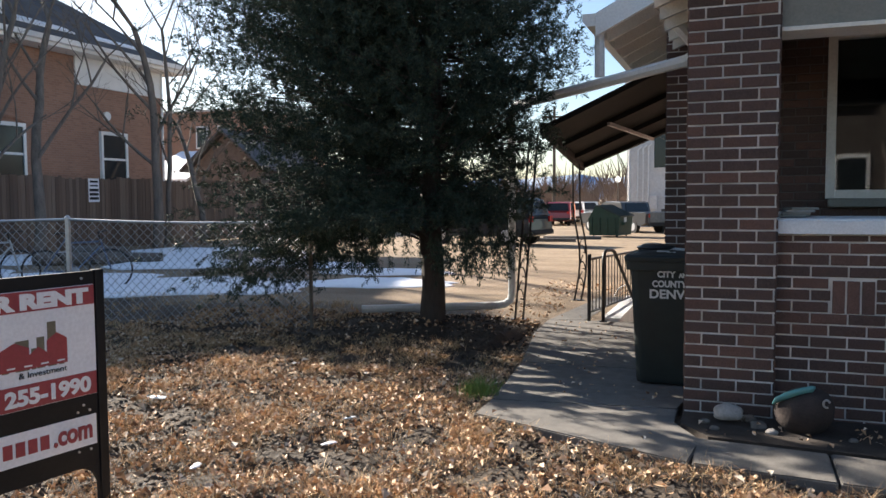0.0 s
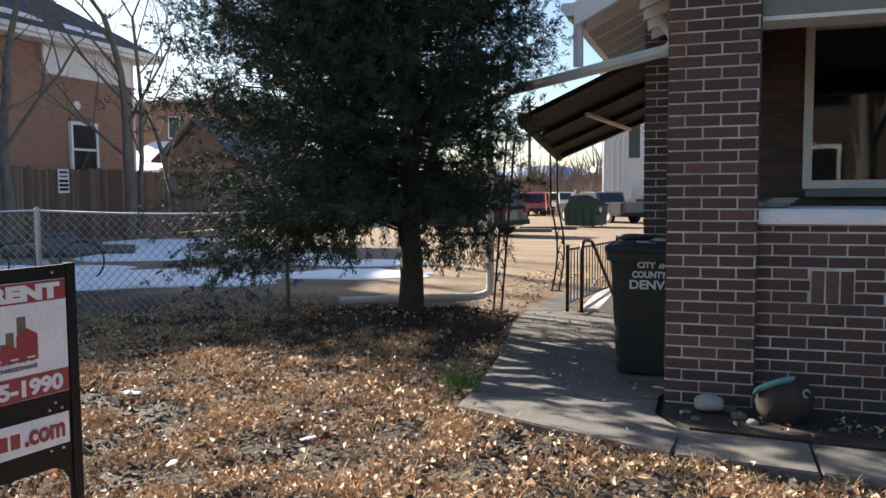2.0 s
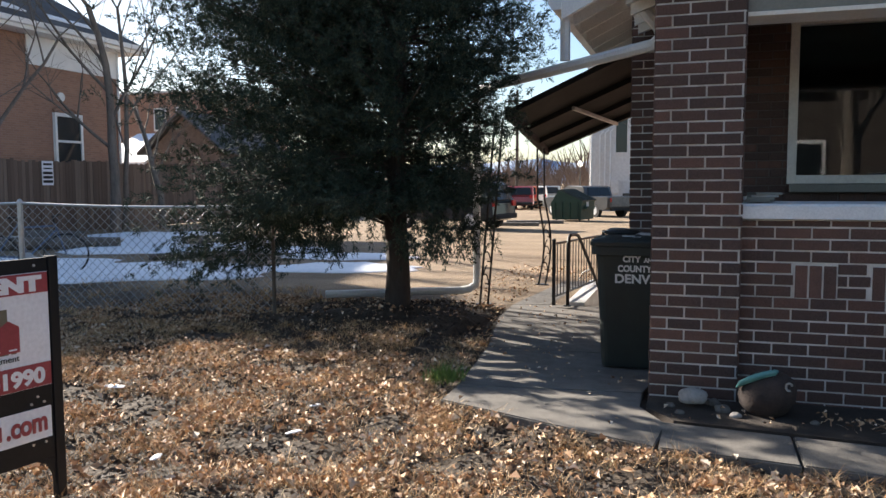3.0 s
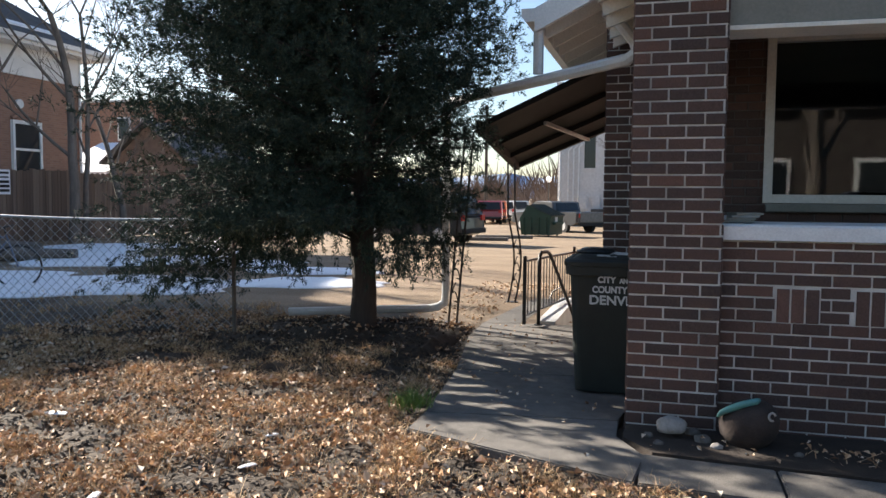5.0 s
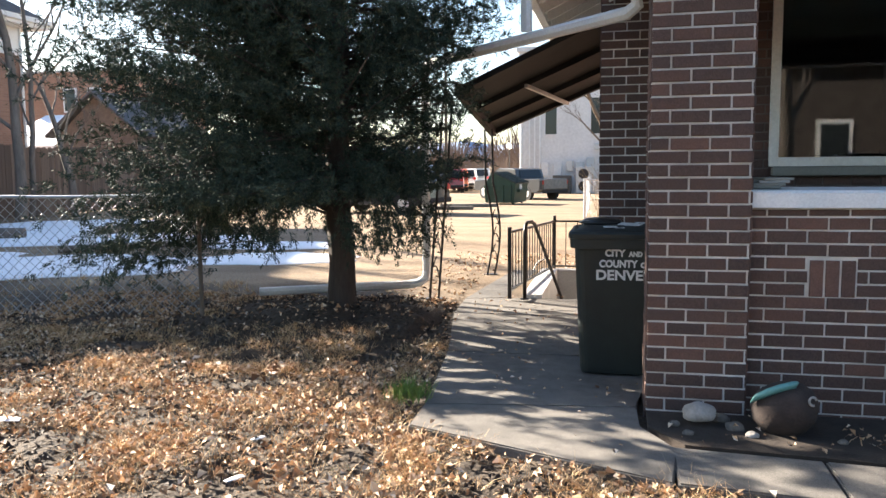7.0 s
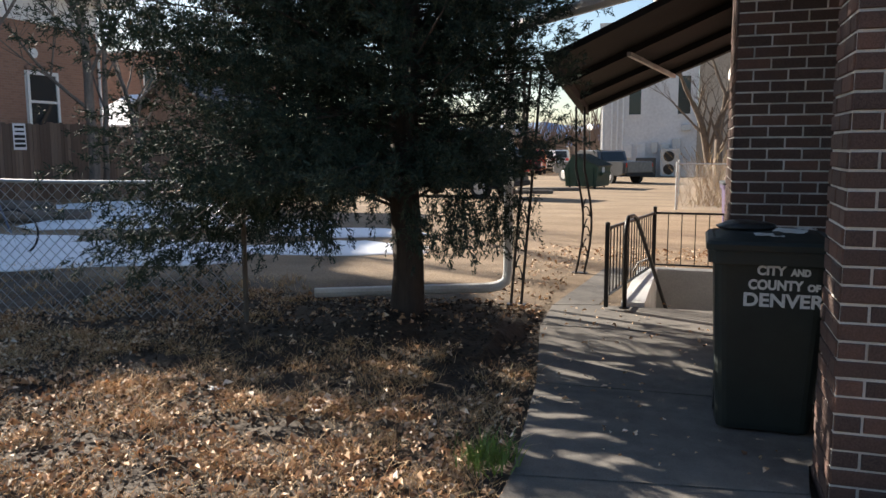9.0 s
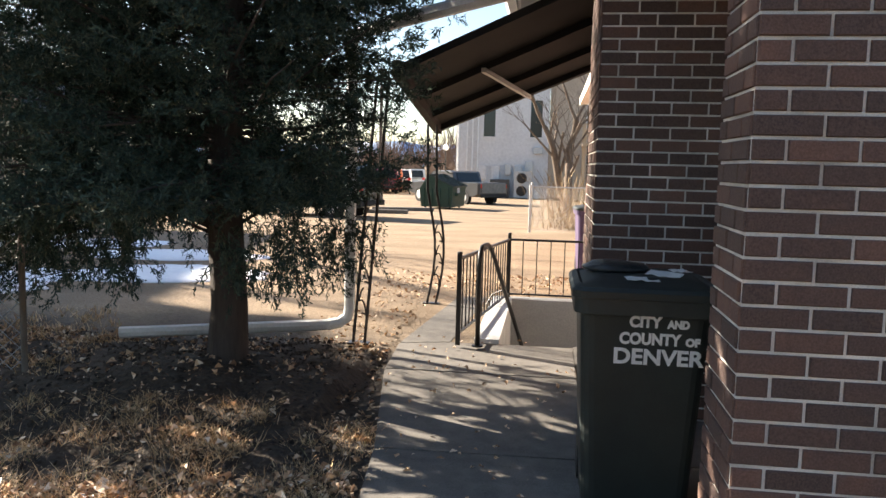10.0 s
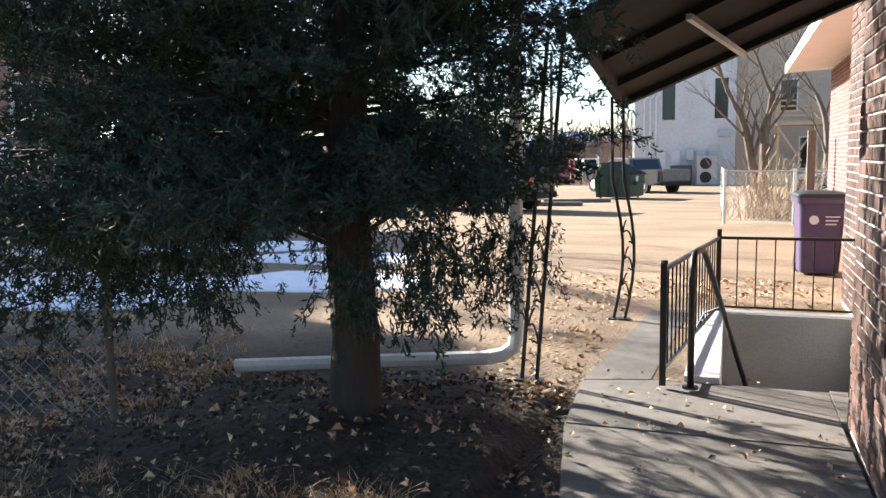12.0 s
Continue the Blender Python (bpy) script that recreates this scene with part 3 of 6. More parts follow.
part("ground_pipe", duct([(-2.4, 3.71, -0.005), (-3.95, 3.22, -0.05)]), M_WHITE, spout)

# ---- metal awning on scroll-iron posts ----
awning = thing("awning", "dark ribbed metal awning over the basement steps", "awning")
AX0, AX1, AY0, AY1 = -1.94, 0.08, 4.15, 6.72


def az(x, y):
    """Height of the awning: it falls to the yard and, more gently, to the back."""
    return 1.77 + 0.41 * (x + 1.96) + (AY1 - y) / 2.57 * (0.37 + 0.04 * (x + 1.9))


def sheet(bm, y0, y1, drop, thick, x0=AX0, x1=AX1, n=8):
    """A strip that follows the awning's slope."""
    rows_ = []
    for k in range(n + 1):
        x = x0 + (x1 - x0) * k / n
        rows_.append([(x, y0, az(x, y0) - drop - thick), (x, y1, az(x, y1) - drop - thick), (x, y1, az(x, y1) - drop), (x, y0, az(x, y0) - drop)])
    loft(bm, rows_)


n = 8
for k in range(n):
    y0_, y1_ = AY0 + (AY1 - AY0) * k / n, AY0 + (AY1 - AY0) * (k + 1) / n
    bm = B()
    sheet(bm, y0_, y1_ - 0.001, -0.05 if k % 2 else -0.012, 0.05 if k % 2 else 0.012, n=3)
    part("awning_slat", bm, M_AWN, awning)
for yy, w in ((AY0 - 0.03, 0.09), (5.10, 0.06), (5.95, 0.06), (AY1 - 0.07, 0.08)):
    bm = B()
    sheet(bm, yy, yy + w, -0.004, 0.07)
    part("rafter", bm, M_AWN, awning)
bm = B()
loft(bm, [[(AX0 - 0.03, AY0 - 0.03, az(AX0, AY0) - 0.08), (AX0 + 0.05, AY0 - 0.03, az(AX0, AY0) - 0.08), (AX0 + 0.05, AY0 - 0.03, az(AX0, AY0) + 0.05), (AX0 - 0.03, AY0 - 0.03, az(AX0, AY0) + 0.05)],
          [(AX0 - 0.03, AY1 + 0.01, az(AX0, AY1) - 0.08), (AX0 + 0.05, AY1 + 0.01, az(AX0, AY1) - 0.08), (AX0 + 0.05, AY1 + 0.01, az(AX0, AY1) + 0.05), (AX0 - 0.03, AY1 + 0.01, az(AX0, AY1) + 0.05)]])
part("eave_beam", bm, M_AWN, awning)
bm = B()
tube(bm, [(-1.27, 5.0, az(-1.27, 5.0) - 0.085), (-0.88, 6.68, az(-0.88, 6.68) - 0.085)], 0.03, 4)
part("batten", bm, M_LGREY, awning, "pale grey batten")


def scroll_post(base, top, spread):
    """Two thin uprights with S scrolls between them."""
    ob = thing("scroll_post", "bent black wrought-iron porch post with scrolls", "post", base, group="awning posts")
    h = top[2] - base[2]
    dx, dy = top[0] - base[0], top[1] - base[1]

    def line(s, k):
        bend = spread * math.sin(math.pi * min(1, s * 1.6)) * (1 if s < 0.62 else 0)
        return (k + dx * s + bend, dy * s, h * s)
    for k in (-0.05, 0.05):
        bm = B()
        tube(bm, [line(s, k) for s in np.linspace(0, 1, 12)], 0.015, 6)
        part("upright", bm, M_IRON, ob)
    for s in (0.10, 0.22, 0.34):
        bm = B()
        pts = []
        for a in np.linspace(0, 2 * math.pi, 18):
            q = line(s + 0.05 * a / (2 * math.pi) * 2, 0)
            pts.append((q[0] + 0.036 * math.sin(a), q[1], q[2] + 0.03 * math.cos(2 * a)))
        tube(bm, pts, 0.008, 5)
        part("scroll", bm, M_IRON, ob)
    bm = B()
    box(bm, -0.09, -0.05, 0.0, 0.09, 0.05, 0.012)
    part("foot_plate", bm, M_IRON, ob)
    return ob


scroll_post((-2.19, 3.98, -0.21), (-2.04, 4.12, 2.06), 0.0)
scroll_post((-1.90, 6.24, -0.235), (-1.93, 6.24, 1.78), 0.09)

# ---- basement steps ----
x0, y0, x1, y1 = WELL
bm = B()
box(bm, x0 - 0.22, y0, -2.3, x0, y1, gz(x0, 5) + 0.05, 0.0)
solid("wall_well_side", bm, simple("white_concrete", (0.55, 0.55, 0.54), (0.74, 0.74, 0.73), 0.85, scale=3, fine=60, b=0.4, coords="World"), "white-washed concrete kerb wall of the basement steps", "wall", kind="structure")
bm = B()
box(bm, x0 - 0.22, y1, -2.3, 0.098, y1 + 0.2, gz(x0, y1) + 0.045)
solid("wall_well_end", bm, M_CONC_GREY, "smooth grey concrete end wall of the basement steps", "wall", kind="structure")
bm = B()
box(bm, -0.36, 3.62, -2.3, 0.097, y0, -0.205)
box(bm, x0, 4.0, -2.3, -0.362, y0, -0.215)
solid("wall_well_front", bm, M_CONC, "concrete lip under the walkway at the basement steps", "wall", kind="structure")
for k in range(9):
    bm = B()
    yy = y0 + k * 0.2
    box(bm, x0 + 0.002, yy + 0.002, -2.3, 0.095, yy + 0.202, -0.38 - k * 0.19)
    solid("stair_step", bm, M_CONC, "bare concrete basement step", "step", group="basement steps", kind="structure")
bm = B()
box(bm, x0 + 0.002, y0 + 1.81, -2.4, 0.095, y1 - 0.002, -2.1)
solid("floor_well", bm, M_CONC, "concrete floor at the foot of the basement steps", "floor", kind="structure")

# ---- black iron railing ----
railing = thing("railing", "black square-bar iron railing around the basement steps", "railing", (0, 0, 0))
P1, PC, PE = Vector((-1.34, 4.04, -0.19)), Vector((-1.05, 6.66, -0.25)), Vector((0.07, 6.66, -0.25))
HR = 0.74


def bar(a, b, r=0.011, seg=4, name="bar"):
    bm = B()
    tube(bm, [a, b], r, seg)
    return part(name, bm, M_IRON, railing)


def up(p, h):
    return p + Vector((0, 0, h))


for p, h in ((P1, 0.78), (PC, 0.80)):
    bm = B()
    box(bm, p.x - 0.02, p.y - 0.02, p.z, p.x + 0.02, p.y + 0.02, p.z + h, 0.003)
    tube(bm, [(p.x, p.y, p.z + h), (p.x, p.y, p.z + h + 0.02)], [0.026, 0.02], 8)
    part("post", bm, M_IRON, railing)
for a, b, count in ((P1, PC, 17), (PC, PE, 6)):
    bar(up(a, HR), up(b, HR), 0.018, 4, "top_rail")
    bar(up(a, 0.10), up(b, 0.10), 0.014, 4, "bottom_rail")
    for k in range(1, count + 1):
        q = a.lerp(b, k / (count + 1))
        bar(up(q, 0.10), up(q, HR), 0.008)
hand = thing("handrail", "bent black pipe handrail leading down the basement steps", "handrail", (-1.17, 4.02, -0.19))
bm = B()
tube(bm, [(0, 0, 0), (0, 0, 0.74), (0.005, 0.03, 0.81), (0.01, 0.10, 0.84), (0.03, 0.42, 0.83), (0.05, 0.52, 0.80), (0.08, 0.60, 0.70), (0.38, 1.6, -0.48), (0.44, 1.8, -0.72)], 0.021, 10)
part("pipe", bm, M_IRON, hand, smooth=True)
bm = B()
tube(bm, [(0, 0, 0), (0, 0, 0.012)], 0.05, 12)
part("flange", bm, M_IRON, hand)
bm = B()
tube(bm, [(0.16, 0.88, 0.36), (0.05, 0.92, 0.30), (0.0, 0.92, 0.2)], 0.008, 6)
part("wall_bracket", bm, M_IRON, hand)

# ---- wheeled refuse cart ----
def round_rect(w, d, r, z, cx=0.0, cy=0.0, seg=4):
    out = []
    for sx, sy, a0 in ((1, 1, 0), (-1, 1, 90), (-1, -1, 180), (1, -1, 270)):
        for k in range(seg + 1):
            a = radians(a0 + 90 * k / seg)
            out.append((cx + sx * (w / 2 - r) + r * math.cos(a), cy + sy * (d / 2 - r) + r * math.sin(a), z))
    return out


def text_mesh(body, size, material, name="lettering", bold=0.0, align='LEFT', width=None, extrude=0.001):
    cu = bpy.data.curves.new(name, 'FONT')
    cu.body, cu.size, cu.extrude, cu.align_x, cu.offset = body, size, extrude, align, bold
    ob = bpy.data.objects.new(name, cu)
    me = bpy.data.meshes.new_from_object(ob)
    bpy.data.objects.remove(ob)
    me.materials.append(material)
    if width:
        xs_ = [v.co.x for v in me.vertices]
        s, lo_ = width / (max(xs_) - min(xs_)), min(xs_)
        for v in me.vertices:
            v.co.x = (v.co.x - lo_) * s
    return me


def cart(label, at, turn, m_body, w=0.60, d=0.62, h=1.03, texts=(), badge=False):
    ob = thing("refuse_cart", label, "trash cart", at, turn)
    bm = B()
    loft(bm, [round_rect(w * 0.74, d * 0.66, 0.05, 0.03, 0, 0.06), round_rect(w * 0.76, d * 0.68, 0.06, 0.06, 0, 0.06), round_rect(w * 0.88, d * 0.86, 0.06, h * 0.84, 0, 0.02),
              round_rect(w * 0.89, d * 0.87, 0.06, h * 0.85, 0, 0.02), round_rect(w * 0.97, d * 0.95, 0.06, h * 0.855, 0, 0.0), round_rect(w * 0.98, d * 0.96, 0.06, h * 0.915, 0, 0.0)])
    part("body", bm, m_body, ob, smooth=False)
    bm = B()
    loft(bm, [round_rect(w * 1.01, d * 1.0, 0.06, h * 0.918, 0, 0), round_rect(w * 1.015, d * 1.01, 0.06, h * 0.945, 0, 0), round_rect(w * 0.98, d * 0.97, 0.06, h * 0.96, 0, 0.0),
              round_rect(w * 0.90, d * 0.88, 0.06, h * 0.968, 0, 0.01), round_rect(w * 0.86, d * 0.84, 0.06, h * 0.962, 0, 0.01), round_rect(w * 0.62, d * 0.55, 0.06, h * 0.985, 0, 0.05)])
    part("lid", bm, m_body, ob)
    bm = B()
    tube(bm, [(-w * 0.36, d * 0.5 + 0.05, h * 0.90), (w * 0.36, d * 0.5 + 0.05, h * 0.90)], 0.014, 8)
    part("handle", bm, m_body, ob, smooth=True)
    for s in (-1, 1):
        bm = B()
        tube(bm, [(s * w * 0.30, d * 0.40, 0.11), (s * w * 0.39, d * 0.40, 0.11)], 0.11, 16)
        part("wheel", bm, M_IRON, ob, "black rubber wheel")
    for body, size, z, xo, wd in texts:
        t = new("lettering", text_mesh(body, size, M_LETTER, bold=0.003, width=wd))
        t.parent = ob
        t.matrix_basis = pose(xo, cart_front(z, d, h) - 0.006, z, 96.5, 0, 0)
    return ob


def cart_front(z, d, h):
    """How far forward the cart's front face stands at a height."""
    s = (z - 0.06) / (h * 0.84 - 0.06)
    return (0.06 - d * 0.34) * (1 - s) + (0.02 - d * 0.43) * s


cart("dark green city refuse cart with white lettering beside the brick pier", (-0.188, 1.05, -0.192), 0, M_BIN, h=1.077, w=0.62,
     texts=(("DENVER", 0.095, 0.704, -0.125, 0.375), ("COUNTY", 0.068, 0.792, -0.105, 0.255), ("OF", 0.046, 0.792, 0.167, 0.06),
            ("CITY", 0.064, 0.867, -0.067, 0.135), ("AND", 0.046, 0.867, 0.087, 0.092)))

# ---- juniper ----
tree = thing("juniper_tree", "dense dark green juniper with drooping sprays and a bare lower trunk", "tree", (-2.82, 2.65, -0.16))
tr_rng = np.random.RandomState(3)
bm = B()
tube(bm, [(0, 0, -0.1), (0.0, 0, 0.02), (0.01, 0, 0.12), (0.02, 0.01, 0.5), (-0.02, 0.02, 1.2), (0.03, 0, 2.5), (0, 0.03, 4.2), (0.02, 0, 6.5), (0, 0, 8.6)],
     [0.24, 0.175, 0.145, 0.125, 0.12, 0.10, 0.08, 0.045, 0.01], 14)
part("trunk", bm, M_BARK, tree, smooth=True)


def crown_r(z, a):
    """Crown radius at a height and heading: broad to the west, short to the house."""
    base = np.interp(z, [0.3, 0.9, 1.5, 2.4, 3.6, 5.5, 7.5, 8.8], [1.35, 1.75, 1.95, 2.1, 2.1, 1.6, 0.85, 0.1])
    east = np.interp(z, [0.5, 1.2, 2.0, 3.0, 5.0], [0.60, 0.67, 0.76, 0.88, 1.0])
    west = np.interp(z, [0.5, 1.2, 2.0, 3.0, 5.0, 7.0], [1.20, 1.38, 1.38, 1.36, 1.25, 1.0])
    c = math.cos(a)
    return base * (1 + (east - 1) * max(c, 0) ** 0.7 + (west - 1) * max(-c, 0)) * (1 + 0.07 * math.sin(3 * a + z * 1.7) + 0.06 * math.sin(5 * a - z * 2.9))


LOW_X, LOW_Z = (-3.0, -2.4, -1.95, -1.55, -1.3, -1.0, 0.6, 1.0, 1.5), (1.05, 0.6, 0.25, 0.28, 0.85, 1.18, 1.18, 1.25, 1.5)
branches = []
for i in range(1640):
    z = 0.95 + 7.4 * (i / 400) ** 1.4 if i < 400 else tr_rng.uniform(1.15, 4.6)
    a = tr_rng.uniform(0, 2 * math.pi) if i < 400 else math.radians(tr_rng.uniform(110, 290) if i < 700 else tr_rng.uniform(70, 410))
    if 980 <= i < 1200:
        z, a = tr_rng.uniform(1.25, 4.3), math.radians(tr_rng.uniform(-30, 110))
    if i >= 1380:
        z, a = tr_rng.uniform(1.2, 3.9), math.radians(tr_rng.uniform(125, 255))
    elif i >= 1200:
        z, a = tr_rng.uniform(0.95, 1.7), math.radians(tr_rng.uniform(160, 255))
    R = crown_r(z, a) * (tr_rng.uniform(0.80, 1.06) if i < 560 else tr_rng.uniform(0.5, 0.98))
    if 980 <= i < 1200 and math.degrees(a) > 35:
        R = tr_rng.uniform(0.7, 1.8)
    rise = tr_rng.uniform(0.08, 0.55) * R if z > 1.6 else (tr_rng.uniform(-0.42, 0.05) * R if 1200 <= i < 1380 else tr_rng.uniform(-0.16, 0.12) * R)
    if 980 <= i < 1200 or i >= 1380:
        rise = tr_rng.uniform(-0.12, 0.22) * R
    pts = [Vector((0, 0, z))]
    for s in (0.33, 0.66, 1.0):
        pts.append(Vector((math.cos(a) * R * s + tr_rng.normal(0, 0.05), math.sin(a) * R * s + tr_rng.normal(0, 0.05), z + rise * s ** 1.4 - (0.10 * R * s * s if z < 1.8 else 0.0))))
    for q in pts[1:]:
        q.z = max(q.z, float(np.interp(q.x, LOW_X, LOW_Z)) + 0.06)
    branches.append((pts, z, R))
    if i % 5 == 0:
        lb = B()
        tube(lb, [p_.copy() for p_ in pts[:3]] + [pts[2].lerp(pts[3], 0.6)], [0.016 if z < 4 else 0.012, 0.010, 0.006, 0.002], 5, caps=False)
        part("limb", lb, M_BARK, tree)

# side shoots of every branch: foot, heading, length
shoots = []
for pts, z, R in branches:
    for k in range(15 if z < 4.2 else 8):
        s = 0.22 + 0.78 * ((k + tr_rng.rand()) / (15 if z < 4.2 else 8))
        f = min(s, 0.999) * 3
        j = int(f)
        p = pts[j].lerp(pts[j + 1], f - j)
        open_ = noise.noise(p * 1.25 + Vector((3, 1, 0))) + 0.5 * noise.noise(p * 3.1)
        if open_ < -0.58:
            continue
        along = (pts[j + 1] - pts[j]).normalized()
        d = along * 0.75 + Vector(tr_rng.normal(0, 0.62, 3)) + Vector((0, 0, 0.4 if p.z > 1.3 else 0.1 if p.x > -1.2 else -0.2))
        ln = tr_rng.uniform(0.10, 0.22) * (1.2 - 0.4 * s)
        floor_ = float(np.interp(p.x, LOW_X, LOW_Z)) + abs(tr_rng.normal(0, 0.05))
        if p.z < floor_:
            continue
        shoots.append((*p, *d.normalized(), ln))
# loose sprays hanging below the dense crown
for k in range(120):
    x = tr_rng.uniform(-1.0, 0.95)
    if -0.22 < x < 0.25:
        continue
    y = tr_rng.uniform(-0.9, 0.7)
    for m_ in range(4):
        shoots.append((x + tr_rng.normal(0, 0.03), y + tr_rng.normal(0, 0.03), 1.12 - 0.12 * m_ * tr_rng.uniform(0.5, 1.1), tr_rng.normal(0.15, 0.3), tr_rng.normal(0, 0.3), -0.9, tr_rng.uniform(0.10, 0.22)))
S = np.array(shoots)


def unit(v):
    return v / (np.linalg.norm(v, axis=1)[:, None] + 1e-9)


def plumes(S, strands, rs):
    """Feathery juniper plumes: each shoot carries tapering strands, each strand with three side scales."""
    n = len(S) * strands
    idx = np.repeat(np.arange(len(S)), strands)
    u = np.tile((np.arange(strands) + 0.5) / strands, len(S))[:, None] + rs.normal(0, 0.04, (n, 1))
    d, L = S[idx, 3:6], S[idx, 6:7]
    P = S[idx, :3] + d * L * u + rs.normal(0, 0.012, (n, 3))
    e = unit(d * 0.9 + rs.normal(0, 0.48, (n, 3)) * (1.25 - 0.7 * u))
    ln = rs.uniform(0.042, 0.085, (n, 1)) * (1.15 - 0.4 * u)
    sag = rs.uniform(0.0, 0.5, (n, 1))
    w = unit(np.cross(e, rs.normal(0, 1, (n, 3))))
    down = np.array([0, 0, 1.0])
    A, T = P, P + e * ln - down * ln * sag * 0.5
    Bm = (A + T) / 2 + down * ln * sag * 0.1
    V = [np.stack([A, Bm + w * 0.0048, T, Bm - w * 0.0048], 1)]
    for k, s in enumerate((0.2, 0.48, 0.75)):
        o = A + (T - A) * s
        g_ = unit(e * 0.8 + w * (0.75 if k % 2 else -0.75) + rs.normal(0, 0.3, (n, 3))) * (ln * rs.uniform(0.38, 0.62, (n, 1)) * (1.2 - 0.5 * s))
        t_ = unit(np.cross(g_, rs.normal(0, 1, (n, 3)))) * 0.0046
        V.append(np.stack([o, o + g_ * 0.5 + t_, o + g_, o + g_ * 0.5 - t_], 1))
    return np.stack(V, 1).reshape(-1, 3)


def quad_mesh(name, V, material):
    me = bpy.data.meshes.new(name)
    n = len(V) // 4
    me.vertices.add(len(V))
    me.vertices.foreach_set("co", V.astype(np.float32).ravel())
    me.loops.add(n * 4)
    me.loops.foreach_set("vertex_index", np.arange(n * 4, dtype=np.int32))
    me.polygons.add(n)
    me.polygons.foreach_set("loop_start", np.arange(0, n * 4, 4, dtype=np.int32))
    me.update(calc_edges=True)
    me.validate()
    me.materials.append(material)
    return me



def plume_gaps(V):
    """Opens small gaps between the plumes of the lower crown, through which the low sun reaches the walk."""
    Q = V.reshape(-1, 4, 4, 3)
    M = Q[:, 0].mean(1)
    az_, el = math.radians(SUN_TURN), math.radians(SUN_UP)
    u = M[:, 0] * math.cos(az_) - M[:, 1] * math.sin(az_)
    w = M[:, 2] * math.cos(el) - (M[:, 0] * math.sin(az_) + M[:, 1] * math.cos(az_)) * math.sin(el)
    g_ = np.sin(11 * u + 3 * np.sin(2.3 * w)) * np.sin(13 * w + 2.5 * np.sin(3.1 * u)) + 0.55 * np.sin(27 * u - 9 * w) * np.sin(23 * w + 12 * u)
    return Q[(g_ < 0.46) | (M[:, 2] > 3.0)].reshape(-1, 3)


low_ = S[:, 2] < 4.4
leaf_quads = plume_gaps(np.concatenate([plumes(S[low_], 13, tr_rng), plumes(S[~low_], 9, tr_rng)]))
crown = new("crown", quad_mesh("crown", leaf_quads, M_LEAF))
crown.parent = tree
tagged(crown, "dense dark scale-leaf sprays", kind="stuff")

# ---- chain-link fence ----
fence = thing("chain_link_fence", "sagging galvanised chain-link fence in front of snow", "fence")
FP = [Vector((-19.0, -0.9, -0.12)), Vector((-13.0, 0.42, -0.12)), Vector((-10.0, 1.07, -0.12)), Vector((-7.0, 1.72, -0.13)), Vector((-4.15, 2.35, -0.16))]
FH = 1.2
for p in FP:
    bm = B()
    tube(bm, [p, up(p, FH + 0.02)], 0.03 if p.x < -5 else 0.022, 10)
    tube(bm, [up(p, FH + 0.02), up(p, FH + 0.05)], [0.034, 0.012], 10)
    # the end post's darker grey stands in for the shade by the juniper
    part("post", bm, M_GALV if p.x < -5 else M_BARK_GREY, fence)
for a, b in zip(FP, FP[1:]):
    bm = B()
    q = [a.lerp(b, s) + Vector((0, 0, FH - 0.05 * math.sin(math.pi * s) * 0.6)) for s in np.linspace(0, 1, 7)]
    tube(bm, q, 0.016, 8)
    part("top_rail", bm, M_GALV, fence)
    ln = (b - a).length
    vs, fs = [], []
    pitch, hh = 0.105, FH - 0.03
    u_, n_ = (b - a).normalized(), Vector((-(b - a).y, (b - a).x, 0)).normalized()
    tb = B()
    k = -hh
    while k < ln:
        for sgn in (1, -1):
            s0, s1 = (k, k + hh) if sgn > 0 else (k + hh, k)
            z0, z1 = 0.02, hh
            if s0 < 0:
                z0, s0 = z0 + (0 - s0) / hh * hh, 0.0
            if s1 < 0:
                z1, s1 = hh - (0 - s1), 0.0
            if s0 > ln:
                z0, s0 = z0 + (s0 - ln), ln
            if s1 > ln:
                z1, s1 = hh - (s1 - ln), ln
            if z1 - z0 > 0.03:
                off = n_ * (0.004 * sgn)
                tube(tb, [a + u_ * s0 + off + Vector((0, 0, z0)), a + u_ * s1 + off + Vector((0, 0, z1))], 0.0036, 3, caps=False)
        k += pitch
    part("mesh_wire", tb, M_GALV, fence)["kind"] = "stuff"

# ---- lawn cover ----
lit = np.random.RandomState(11)


def on_lawn(x, y):
    """Soil or grass rather than paving, walls or the stair well."""
    if y > 3.9 and x > -1.9:
        return False
    left = float(np.interp(y, [-1.2, -0.55, 1.5, 3.2, 4.1], [9.0, -1.3, -1.52, -1.83, -1.9]))
    if y < -0.55:
        return y < -1.12 - 0.1 * max(x - 0.1, 0) - (0.0 if x > 0.1 else 0.4 * (0.1 - x) * -1) if x > -1.28 else True
    return x < left


def open_lawn(x, y):
    """Lawn, but seldom under the juniper, where fewer bright leaves deepen the shade."""
    return on_lawn(x, y) and ((x + 2.9) ** 2 + (y - 2.3) ** 2 > 2.6 or lit.rand() < 0.22)


def scatter(n, x0, x1, y0, y1, keep=on_lawn, patchy=0.0):
    P = []
    while len(P) < n:
        x, y = lit.uniform(x0, x1), lit.uniform(y0, y1)
        if keep(x, y) and (not patchy or noise.noise(Vector((x * 2.2, y * 2.2, 7))) * patchy + 0.5 > lit.rand()):
            P.append((x, y))
    P = np.array(P)
    return P, np.array([gz(x, y) + lump(x, y) for x, y in P])


